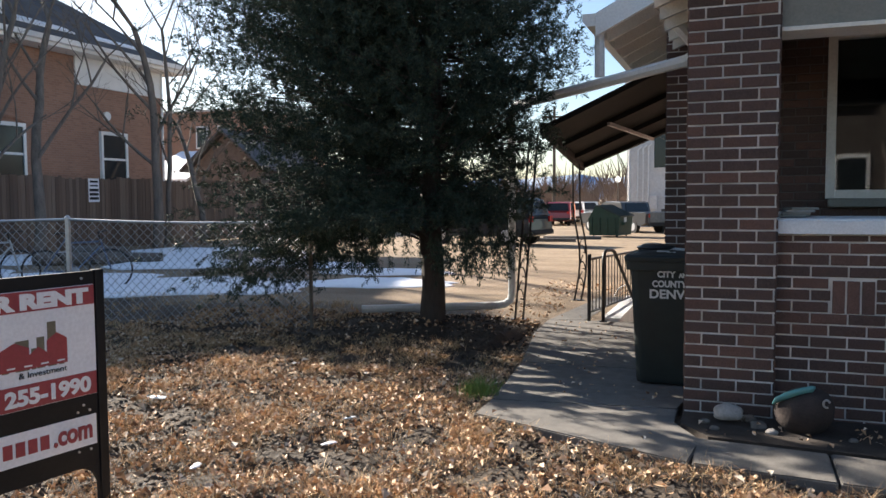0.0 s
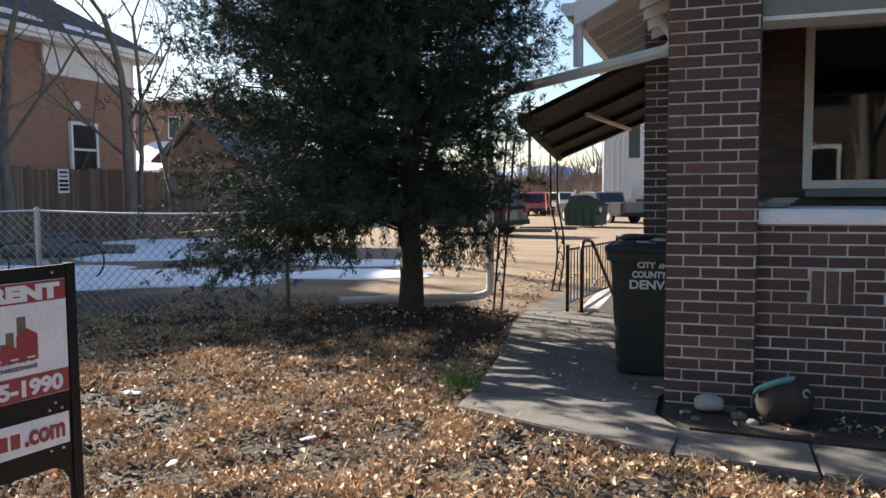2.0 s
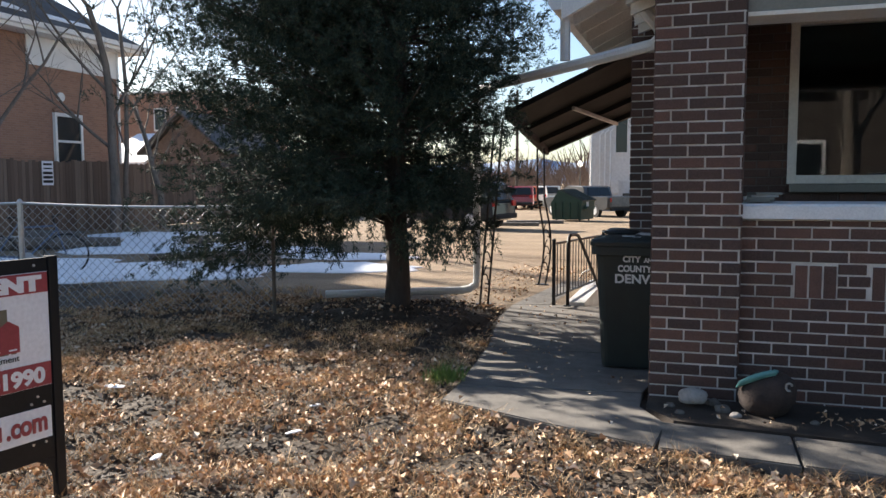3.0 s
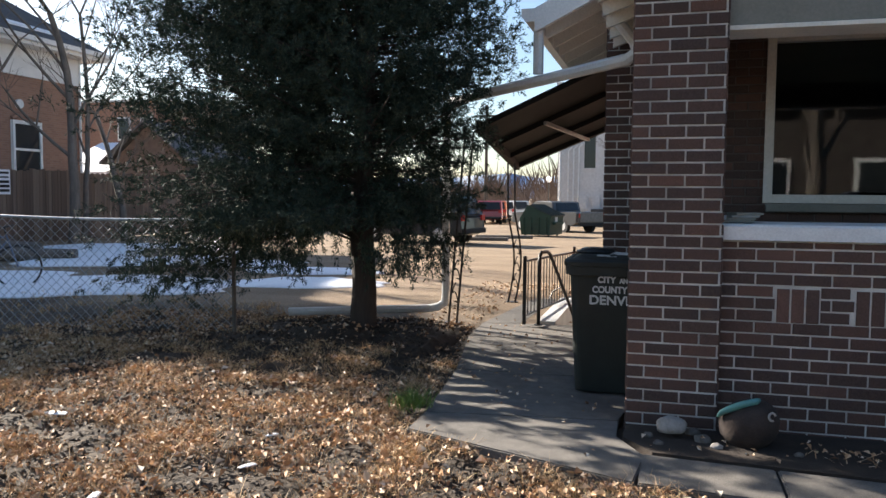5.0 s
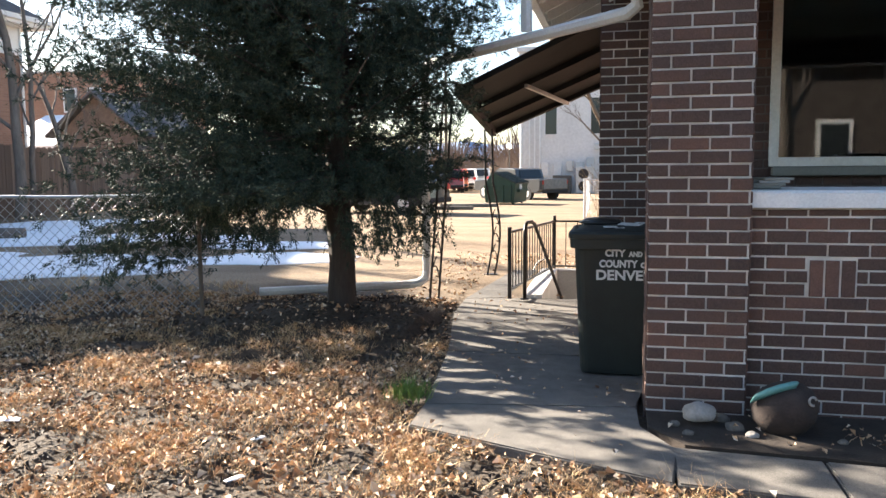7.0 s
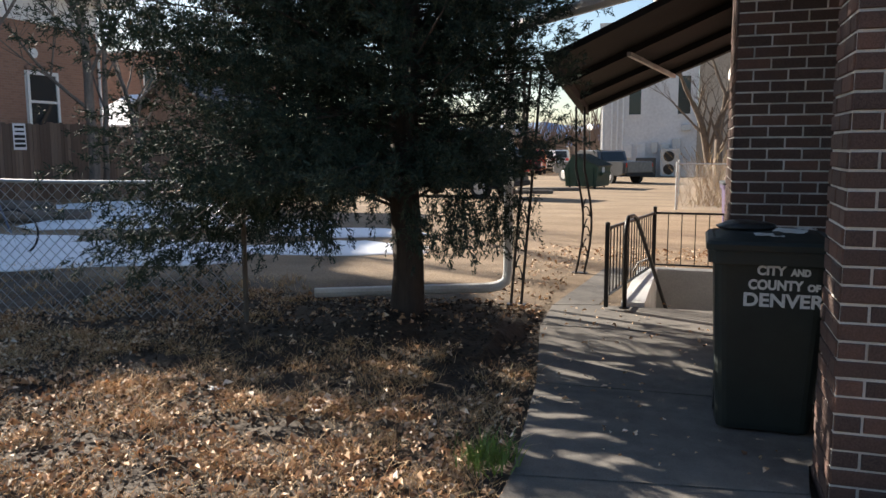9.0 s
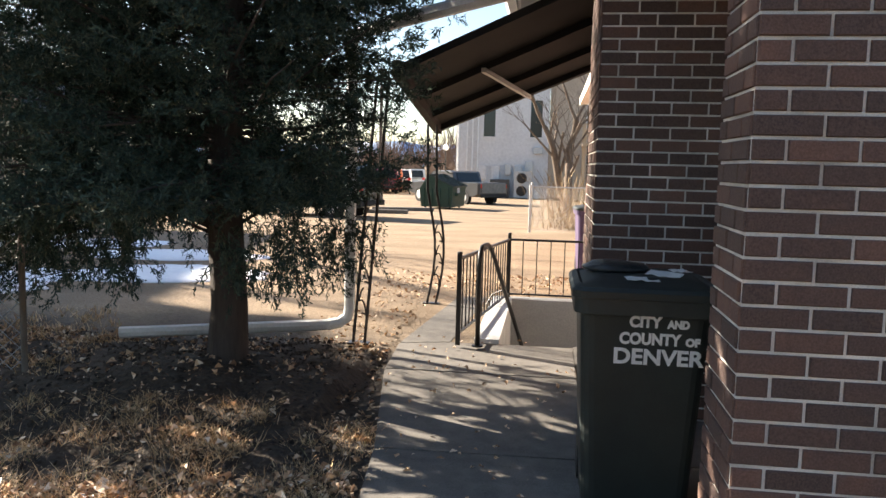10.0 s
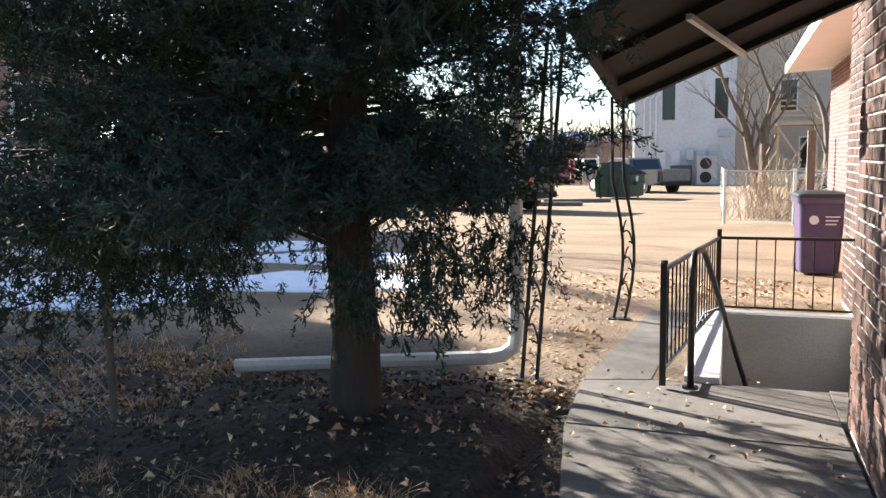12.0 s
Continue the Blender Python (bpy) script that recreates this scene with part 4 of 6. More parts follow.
def blades(P, Z, hmin, hmax, w, lean):
    n = len(P)
    base = np.column_stack([P, Z - 0.005])
    a, h = lit.uniform(0, 2 * np.pi, n), lit.uniform(hmin, hmax, n)
    side = np.column_stack([np.cos(a), np.sin(a), np.zeros(n)]) * w
    tip = base + np.column_stack([lit.normal(0, lean, n) * h, lit.normal(0, lean, n) * h, h])
    mid = (base + tip) / 2 + np.column_stack([np.zeros(n), np.zeros(n), h * 0.12])
    return np.stack([base - side, base + side, mid + side * 0.8, mid - side * 0.8], 1).reshape(-1, 3), np.stack([mid - side * 0.8, mid + side * 0.8, tip + side * 0.15, tip - side * 0.15], 1).reshape(-1, 3)


def clumps(n, per, x0, x1, y0, y1, r):
    P, Z = scatter(n, x0, x1, y0, y1, patchy=1.2)
    i = np.repeat(np.arange(n), per)
    return P[i] + lit.normal(0, r, (n * per, 2)), Z[i]


P, Z = clumps(3700, 26, -6.5, 2.5, -5.2, 1.9, 0.042)
g1, g2 = blades(P, Z, 0.02, 0.085, 0.0018, 0.95)
P, Z = clumps(700, 16, -14, -4, -1.0, 5.0, 0.06)
g3, g4 = blades(P, Z, 0.03, 0.09, 0.004, 0.7)
tagged(new("dry_grass", quad_mesh("dry_grass", np.concatenate([g1, g2, g3, g4]), M_GRASS)), "short straw-coloured dormant lawn grass", "grass", kind="stuff")


def litter(P, Z, size, curl):
    """Fallen leaves: each a folded pair of quads."""
    n = len(P)
    c = np.column_stack([P, Z + lit.uniform(0.004, 0.035, n)])
    d = lit.normal(0, 1, (n, 3)) * np.array([1, 1, 0.35])
    d /= np.linalg.norm(d, axis=1)[:, None]
    s = np.cross(d, lit.normal(0, 0.45, (n, 3)) + np.array([0, 0, 1]))
    s /= np.linalg.norm(s, axis=1)[:, None]
    up_ = np.cross(s, d)
    L = (size * lit.uniform(0.5, 1.5, n))[:, None]
    W, K = L * 0.32, L * curl * lit.uniform(0.2, 1.0, (n, 1))
    a, b = c - d * L * 0.5, c + d * L * 0.5
    l, r = c + s * W + up_ * K, c - s * W + up_ * K
    l2, r2 = l + d * L * 0.12, r + d * L * 0.12
    return np.concatenate([np.stack([a, c, l2, l], 1).reshape(-1, 3), np.stack([c, b, b, l2], 1).reshape(-1, 3)[:0], np.stack([c, b, l2, l], 1).reshape(-1, 3)[:0],
                           np.stack([a, r, b, c], 1).reshape(-1, 3), np.stack([c, b, l2, l], 1).reshape(-1, 3)])


P, Z = scatter(25000, -6.5, 3.0, -5.2, 3.9, keep=open_lawn, patchy=1.7)
L1 = litter(P, Z + 0.008, 0.034, 0.55)
P, Z = scatter(4500, -6.5, 3.0, -5.2, 3.9, keep=open_lawn)
L2 = litter(P, Z + 0.012, 0.052, 0.55)
# dark leaves in noise patches, massed under the juniper to darken its shade
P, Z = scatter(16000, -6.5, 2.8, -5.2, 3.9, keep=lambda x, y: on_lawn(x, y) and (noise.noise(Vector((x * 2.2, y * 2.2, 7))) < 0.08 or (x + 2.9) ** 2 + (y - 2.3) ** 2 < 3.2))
tagged(new("matted_shade_leaves", quad_mesh("matted_shade_leaves", litter(P, Z + 0.002, 0.034, 0.4), M_MATTED_SHADE)), "dark matted leaves in lawn patches, massed under the juniper as painted shade", "leaves", kind="stuff")
P, Z = scatter(240, -6.0, 2.6, -5.0, 1.6, patchy=1.0)
tagged(new("pale_leaves", quad_mesh("pale_leaves", litter(P, Z + 0.012, 0.058, 0.4), M_PALELEAF)), "large bleached papery leaves on the lawn", "leaves", kind="stuff")
P, Z = scatter(700, -2.9, 0.0, 4.0, 9.0, keep=lambda x, y: not (WELL[0] - 0.25 < x < 0.2 and y < 6.8) and (x < -1.9 or y > 7))
L3 = litter(P, Z + 0.0, 0.05, 0.3)
tagged(new("leaf_litter", quad_mesh("leaf_litter", np.concatenate([L1, L2, L3]), M_DRYLEAF)), "scattered curled brown dry leaves", "leaves", kind="stuff")
bed = B()
prism(bed, [(0.0, -0.36), (0.17, -0.615), (1.2, -0.71), (2.4, -0.82), (2.4, 0.12), (0.0, 0.05)], lambda x, y: gz(x, y) - 0.1, lambda x, y: gz(x, y) + 0.012)
solid("planting_bed", bed, simple("dark_bed_soil", (0.022, 0.016, 0.012), (0.055, 0.04, 0.029), 0.98, scale=7, fine=70, b=0.9, coords="World"), "dark soil bed along the porch wall", "soil", kind="structure")
P, Z = scatter(45, 0.1, 2.3, -0.62, 0.05, keep=lambda x, y: y > -0.58 - 0.09 * x)
tagged(new("bed_leaves", quad_mesh("bed_leaves", litter(P, Z + 0.035, 0.03, 0.4), M_DRYLEAF)), "few dry leaves on dark bed soil", "leaves", kind="stuff")
P = np.concatenate([scatter(60, -1.8, 0.0, -0.9, 3.9, keep=lambda x, y: not on_lawn(x, y))[0],
                    scatter(90, -1.75, -0.75, 0.6, 4.3, keep=lambda x, y: not on_lawn(x, y), patchy=0.6)[0]])
tagged(new("path_leaves", quad_mesh("path_leaves", litter(P, np.array([gz(x, y) + 0.006 for x, y in P]), 0.035, 0.3), M_DRYLEAF)), "few dry leaves blown on the concrete path", "leaves", kind="stuff")
# a green tuft and small snow scraps on the lawn
P, Z = (-1.42, -0.02) + lit.normal(0, 0.07, (260, 2)), np.full(260, -0.12)
m, nt, bs = node_mat("green_grass", 0.6)
bs.inputs["Base Color"].default_value = (0.13, 0.2, 0.035, 1)
tagged(new("grass_tuft", quad_mesh("grass_tuft", np.concatenate(blades(P, Z, 0.05, 0.12, 0.003, 0.5)), m)), "small bright green grass tuft at the path edge", "grass", kind="stuff")


def blob_patch(cx, cy, rx, ry, h, seed, turn=0.0, seg=40):
    """A low, ragged-edged mound on the ground."""
    rings = []
    for f, hh in ((1.0, -0.02), (0.97, 0.25), (0.8, 0.7), (0.5, 0.95), (0.15, 1.0)):
        ring = []
        for k in range(seg):
            a = 2 * math.pi * k / seg
            q = 1 + 0.34 * noise.noise(Vector((math.cos(a) * 1.6, math.sin(a) * 1.6, seed))) + 0.16 * noise.noise(Vector((math.cos(a) * 6, math.sin(a) * 6, seed)))
            x, y = rx * f * q * math.cos(a), ry * f * q * math.sin(a)
            x, y = cx + x * math.cos(turn) - y * math.sin(turn), cy + x * math.sin(turn) + y * math.cos(turn)
            ring.append((x, y, gz(x, y) + h * hh + (0.25 * h * noise.noise(Vector((x * 3, y * 3, seed))) if f < 0.97 else 0)))
        rings.append(ring)
    bm = B()
    loft(bm, rings)
    return bm


for i, (cx, cy, rx, ry, h, tn) in enumerate(((-9.0, 5.9, 3.0, 1.5, 0.08, 0.5), (-12.6, 5.9, 2.6, 1.7, 0.07, 0.5), (-12.8, 12.6, 2.6, 3.2, 0.10, 0.3), (-10.0, 10.6, 2.2, 1.2, 0.06, 0.5), (-15.0, 15.0, 2.6, 2.4, 0.10, 0.4),
                                             (-17.5, 11.5, 2.2, 3.6, 0.09, 0.2), (-5.9, 7.6, 1.5, 0.8, 0.06, 0.3), (-6.8, 9.9, 1.5, 0.7, 0.06, 0.1), (-16.5, 6.6, 2.0, 1.6, 0.08, 0.3))):
    solid("snow_patch", blob_patch(cx, cy, rx, ry, h, i * 3.1, tn), M_SNOW, "old melting snow patch in the side yard", "snow", group="snow patches", smooth=True)
for i, (cx, cy, r) in enumerate(((-3.55, -0.88, 0.10), (-1.87, -1.42, 0.06), (-2.6, 0.62, 0.12), (-3.4, 0.75, 0.10), (-2.0, -0.9, 0.05), (-2.35, -2.0, 0.06))):
    solid("snow_scrap", blob_patch(cx, cy, r * 0.85, r * 0.4, 0.006, i * 1.7 + 40, i), M_SNOW, "small leftover scrap of snow among dry leaves", "snow", group="snow scraps", smooth=True)

# ---- lawn sign ----
M_SIGNBLK = simple("black_sign_frame", (0.008, 0.008, 0.0095), (0.014, 0.014, 0.016), 0.5, b=0.05, spec=0.2)
M_SIGNRED = simple("maroon_print", (0.26, 0.035, 0.045), (0.31, 0.045, 0.055), 0.5, b=0)
M_SIGNWHITE = simple("white_sign_board", (0.70, 0.70, 0.74), (0.78, 0.78, 0.82), 0.5, b=0)
M_SIGNTAN = simple("olive_print", (0.12, 0.105, 0.07), (0.16, 0.14, 0.10), 0.5, b=0)
sign = thing("lawn_sign", "black framed red and white rental sign standing on the lawn", "sign", (-2.46, -2.50, -0.14), 79.5)
SW = 0.86


def sp_(name, x0, z0, x1, z1, y0, y1, mat, label="", bev=0.0):
    bm = B()
    box(bm, x0, y0, z0, x1, y1, z1, bev)
    return part(name, bm, mat, sign, label)


sp_("post", -0.045, 0.0, 0.0, 1.105, -0.02, 0.02, M_SIGNBLK, "", 0.004)
sp_("post", -SW, 0.0, -SW + 0.045, 1.105, -0.02, 0.02, M_SIGNBLK, "", 0.004)
sp_("backboard", -SW + 0.046, 0.20, -0.046, 1.10, -0.010, 0.010, M_SIGNBLK)
bm = B()
extrude_profile(bm, [(-0.046, 0.199), (-0.046, 0.06), (-0.055, 0.12), (-0.08, 0.17), (-0.14, 0.199)], -0.010, 0.010, "y")
part("bracket", bm, M_SIGNBLK, sign)
Y0 = -0.016
sp_("sign_panel", -SW + 0.05, 0.535, -0.052, 1.04, Y0, -0.011, M_SIGNWHITE, "white panel with maroon bands and house skyline print")
sp_("upper_band", -SW + 0.052, 0.95, -0.054, 1.038, Y0 - 0.003, Y0 - 0.0005, M_SIGNRED)
sp_("lower_band", -SW + 0.052, 0.537, -0.054, 0.64, Y0 - 0.003, Y0 - 0.0005, M_SIGNRED)
sp_("web_strip", -SW + 0.06, 0.30, -0.06, 0.44, Y0, -0.011, M_SIGNWHITE, "white strip with maroon web address", 0.0)


def sign_text(body, size, right, z, mat, wd=None, bold=0.0):
    me = text_mesh(body, size, mat, bold=bold, width=wd)
    hi_ = max(v.co.x for v in me.vertices)
    t = new("lettering", me)
    t.parent = sign
    t.matrix_basis = pose(right - hi_, Y0 - 0.0045, z, 90, 0, 0)


sign_text("FOR RENT", 0.085, -0.082, 0.964, M_SIGNWHITE, 0.60, 0.006)
sign_text("255-1990", 0.092, -0.085, 0.556, M_SIGNWHITE, 0.40, 0.004)
sign_text(".com", 0.125, -0.085, 0.338, M_SIGNRED, 0.19, 0.004)
sign_text("& Investment", 0.038, -0.20, 0.668, M_SIGNBLK, 0.22)
for k in range(4):
    sp_("print_bar", -0.50 + 0.055 * k, 0.338, -0.46 + 0.055 * k, 0.40, Y0 - 0.004, Y0 - 0.0005, M_SIGNRED)
for x0, w, h in ((-0.55, 0.05, 0.15), (-0.49, 0.03, 0.10), (-0.43, 0.06, 0.13), (-0.36, 0.02, 0.09), (-0.335, 0.035, 0.135), (-0.285, 0.04, 0.195), (-0.235, 0.025, 0.12)):
    sp_("skyline_tower", x0, 0.70, x0 + w, 0.70 + h, Y0 - 0.0016, Y0 - 0.0005, M_SIGNTAN)
for x0, w, h in ((-0.50, 0.13, 0.09), (-0.37, 0.08, 0.06), (-0.29, 0.095, 0.11)):
    bm = B()
    extrude_profile(bm, [(x0, 0.705), (x0 + w, 0.705), (x0 + w, 0.705 + h), (x0 + w / 2, 0.735 + h), (x0, 0.705 + h)], Y0 - 0.0035, Y0 - 0.002, "y")
    part("skyline_house", bm, M_SIGNRED, sign)
for k in range(4):
    sp_("print_bar", -0.47 + 0.075 * k, 0.715, -0.465 + 0.075 * k + 0.03, 0.722, Y0 - 0.0048, Y0 - 0.0036, M_SIGNWHITE)
for x, z in ((-0.11, 1.07), (-0.12, 0.49), (-0.15, 0.462), (-0.09, 0.462), (-0.15, 0.28), (-0.09, 0.28)):
    bm = B()
    tube(bm, [(x, -0.01, z), (x, -0.015, z)], 0.006, 8)
    part("bolt", bm, M_GALV, sign)

# ---- by the house front ----
def rock(name, label, cat, at, size, mat, seed, group=""):
    bm = B()
    bmesh.ops.create_icosphere(bm, subdivisions=3, radius=1.0)
    for v in bm.verts:
        q = 1 + 0.22 * noise.noise(v.co * 1.3 + Vector((seed, 0, 0))) + 0.06 * noise.noise(v.co * 4 + Vector((0, seed, 0)))
        v.co = Vector((v.co.x * size[0] * q, v.co.y * size[1] * q, max(v.co.z * size[2] * q, -size[2] * 0.6)))
    ob = solid(name, bm, mat, label, cat, group, smooth=True)
    ob.location = at
    return ob


M_ROCK = simple("pale_stone", (0.22, 0.20, 0.18), (0.38, 0.35, 0.32), 0.9, scale=9, fine=60, b=0.5)
M_DKROCK = simple("dark_stone", (0.08, 0.07, 0.06), (0.17, 0.15, 0.13), 0.9, scale=9, fine=60, b=0.5)
rock("rock", "pale rounded stone lying in the planting bed", "stone", (0.27, -0.22, -0.06), (0.09, 0.07, 0.06), M_ROCK, 1)
for i, (x, y, s) in enumerate(((0.45, -0.28, 0.05), (0.52, -0.40, 0.035), (0.14, -0.28, 0.03), (2.18, -0.32, 0.12), (0.40, -0.14, 0.045), (0.95, -0.42, 0.025), (0.2, -0.42, 0.03))):
    rock("stone", "small dark stone in the soil of the bed", "stone", (x, y, -0.11), (s, s * 0.8, s * 0.6), M_DKROCK if i != 1 else M_ROCK, 3 + i, "bed stones")
pot = thing("plant_pot", "tipped brown clay pot with a teal glazed lip", "pot", (0.70, -0.24, 0.005), 0)
pot.scale = (0.86, 0.86, 0.86)
M_CLAY = simple("brown_clay", (0.026, 0.019, 0.016), (0.058, 0.040, 0.033), 0.95, scale=8, fine=60, b=0.4)
M_TEAL = simple("teal_glaze", (0.10, 0.27, 0.26), (0.16, 0.36, 0.34), 0.4, scale=8, fine=60, b=0.1)


def turned(profile, seg=24, axis=Vector((0, 0, 1)), origin=Vector((0, 0, 0))):
    q = axis.to_track_quat("Z", "Y")
    rings = []
    for r, z in profile:
        rings.append([tuple(origin + q @ Vector((r * math.cos(2 * math.pi * k / seg), r * math.sin(2 * math.pi * k / seg), z))) for k in range(seg)])
    bm = B()
    loft(bm, rings)
    return bm


part("pot_body", turned([(0.03, -0.17), (0.11, -0.155), (0.17, -0.10), (0.20, -0.02), (0.19, 0.05), (0.15, 0.10), (0.09, 0.13), (0.02, 0.14)], axis=Vector((-0.3, -0.1, 0.9)).normalized()), M_CLAY, pot, smooth=True)
bm = B()
pts = [Vector((-0.20, -0.06, 0.035)), Vector((-0.17, -0.08, 0.075)), Vector((-0.11, -0.09, 0.11)), Vector((-0.04, -0.08, 0.135)), Vector((0.04, -0.06, 0.155)), Vector((0.06, -0.04, 0.16))]
tube(bm, pts, [0.012, 0.034, 0.04, 0.042, 0.04, 0.02], 10, 0.55)
part("lip", bm, M_TEAL, pot, "broken teal glazed lip", True)
bm = B()
tube(bm, [(0.13 + 0.02 * math.cos(a), -0.155, 0.085 + 0.026 * math.sin(a)) for a in np.linspace(0.3, 5.2, 12)], 0.008, 6)
part("ring_handle", bm, M_ROCK, pot, "pale ring handle", True)
P = np.column_stack([lit.uniform(0.95, 2.2, 60), lit.normal(-0.42, 0.06, 60)])
tagged(new("withered_plants", quad_mesh("withered_plants", np.concatenate([litter(P, np.full(60, -0.10), 0.035, 0.4), *blades(P, np.full(60, -0.11), 0.02, 0.06, 0.004, 1.6)]), M_DRYLEAF)),
       "pale withered leaves in the planting bed", "plants", kind="stuff")

# books on the right end of the sill, papers at its left end
M_PAPER = simple("grey_paper", (0.55, 0.55, 0.53), (0.70, 0.70, 0.68), 0.8, scale=20, b=0.1)
M_BLUE = simple("pale_blue_cover", (0.22, 0.36, 0.42), (0.30, 0.45, 0.50), 0.5)
M_NEWS = simple("dull_newsprint", (0.26, 0.26, 0.25), (0.36, 0.36, 0.34), 0.8, scale=20, b=0.1)
z = 1.146
for i, (w, d, h, mt, lb) in enumerate(((0.40, 0.26, 0.022, M_PAPER, "grey"), (0.39, 0.25, 0.016, M_BLUE, "pale blue"), (0.40, 0.26, 0.022, M_DARK, "dark"), (0.38, 0.25, 0.016, M_BLUE, "pale blue"), (0.40, 0.26, 0.024, M_PAPER, "grey"), (0.37, 0.25, 0.02, M_DARK, "dark"), (0.39, 0.26, 0.018, M_PAPER, "grey"))):
    bm = B()
    box(bm, -w / 2, -d / 2, 0, w / 2, d / 2, h, 0.003)
    ob = solid("folded_newspaper", bm, mt, f"{lb} bundle stacked on the white porch sill", "papers", "sill stack")
    ob.matrix_basis = pose(2.0 + 0.006 * (i % 3), 0.24, z, 0, 0, 1.5 * (i % 3 - 1))
    z += h + 0.001
for i in range(4):
    bm = B()
    box(bm, -0.085, -0.09, 0, 0.085, 0.09, 0.015, 0.006)
    ob = solid("newspaper", bm, M_NEWS if i == 2 else M_GREYBEAM, "folded grey newspaper on the porch sill", "newspaper", "sill newspapers")
    ob.matrix_basis = pose(0.655 + 0.012 * i, 0.25, 1.148 + 0.0155 * i, 0, 0, 9 * i - 12)
# rubbish on the cart
for i, (x, y, z, w, d, tn) in enumerate(((-0.20, 0.90, 0.866, 0.14, 0.07, 8), (-0.09, 1.02, 0.876, 0.15, 0.10, -20), (0.0, 1.16, 0.876, 0.10, 0.06, 40))):
    bm = B()
    bmesh.ops.create_grid(bm, x_segments=5, y_segments=5, size=0.5)
    for v in bm.verts:
        v.co = Vector((v.co.x * w, v.co.y * d, 0.008 * noise.noise(v.co * 5 + Vector((i, 0, 0)))))
    bmesh.ops.solidify(bm, geom=list(bm.faces), thickness=0.003)
    ob = solid("flyer", bm, M_PAPER, "crumpled pale paper lying on the cart lid", "paper", "cart litter")
    ob.matrix_basis = pose(x, y, z, 4, 3, tn)
M_BAG = simple("black_plastic_bag", (0.012, 0.014, 0.015), (0.03, 0.033, 0.034), 0.3, scale=10, b=0.5)
rock("rubbish_bag", "flattened black rubbish bag on the cart lid", "bag", (-0.30, 1.16, 0.885), (0.15, 0.13, 0.03), M_BAG, 9)

# ---- the neighbour's yard ----
board_fence = thing("board_fence", "weathered brown vertical board privacy fence", "fence", (-20.3, 0, 0))
bm = B()
box(bm, -0.045, -0.068, 0, 0.045, 0.068, 1)
BM0 = mesh_of("board", bm, M_BOARD)
y, k = 4.0, 0
brs = random.Random(8)
while y < 36:
    ob = new("board", BM0)
    ob.parent = board_fence
    h = 2.42 + brs.uniform(-0.03, 0.03) + (0.06 if int(y / 2.4) % 2 else 0)
    ob.matrix_basis = Matrix.Translation((brs.uniform(-0.01, 0.01), y, -0.38)) @ Matrix.Diagonal((0.25, 1.0, h, 1))
    y += 0.142
notice = thing("fence_notice", "white parking notice with dark printed lines on boards", "sign", (-20.26, 15.75, 1.25), 90)
bm = B()
box(bm, -0.24, -0.012, 0, 0.24, 0, 0.80, 0.004)
part("plate", bm, M_SIGNWHITE, notice)
for k, (z0, hh, wd) in enumerate(((0.66, 0.07, 0.18), (0.53, 0.05, 0.17), (0.36, 0.09, 0.2), (0.22, 0.09, 0.2), (0.08, 0.09, 0.2))):
    bm = B()
    box(bm, -wd, -0.016, z0, wd, -0.0125, z0 + hh)
    part("text_bar", bm, M_SIGNBLK, notice)

house = thing("brick_house", "orange-brown brick neighbour house under a dark snowy hip roof", "house", (-20.9, 0, -0.4))
HY0, HY1 = 7.2, 20.05
bm = B()
box(bm, -13, HY0, 0, 0, HY1, 6.6)
M_HBRICK, nt, bs = node_mat("orange_brick", 0.9)
tx = nt.nodes.new("ShaderNodeTexBrick")
ge = nt.nodes.new("ShaderNodeNewGeometry")
sp, cb = nt.nodes.new("ShaderNodeSeparateXYZ"), nt.nodes.new("ShaderNodeCombineXYZ")
nt.links.new(ge.outputs["Position"], sp.inputs[0])
ad = nt.nodes.new("ShaderNodeMath")
nt.links.new(sp.outputs["X"], ad.inputs[0])
nt.links.new(sp.outputs["Y"], ad.inputs[1])
nt.links.new(ad.outputs[0], cb.inputs[0])
nt.links.new(sp.outputs["Z"], cb.inputs[1])
nt.links.new(cb.outputs[0], tx.inputs["Vector"])
tx.inputs["Color1"].default_value, tx.inputs["Color2"].default_value = (0.35, 0.20, 0.135, 1), (0.27, 0.15, 0.105, 1)
tx.inputs["Mortar"].default_value = (0.32, 0.22, 0.17, 1)
tx.inputs["Scale"].default_value, tx.inputs["Mortar Size"].default_value = 1.0, 0.008
tx.inputs["Brick Width"].default_value, tx.inputs["Row Height"].default_value = 0.22, 0.075
f1 = noise_fac(nt, 1.2, coords="World")
nt.links.new(mix_col(nt, f1, tx.outputs[0], mix_col(nt, 0.3, tx.outputs[0], (0.18, 0.10, 0.07))), bs.inputs["Base Color"])
part("wall", bm, M_HBRICK, house)
M_SHING = simple("dark_shingle", (0.06, 0.06, 0.065), (0.11, 0.11, 0.115), 0.9, scale=2, fine=25, b=0.5, coords="World")
OV = 0.75


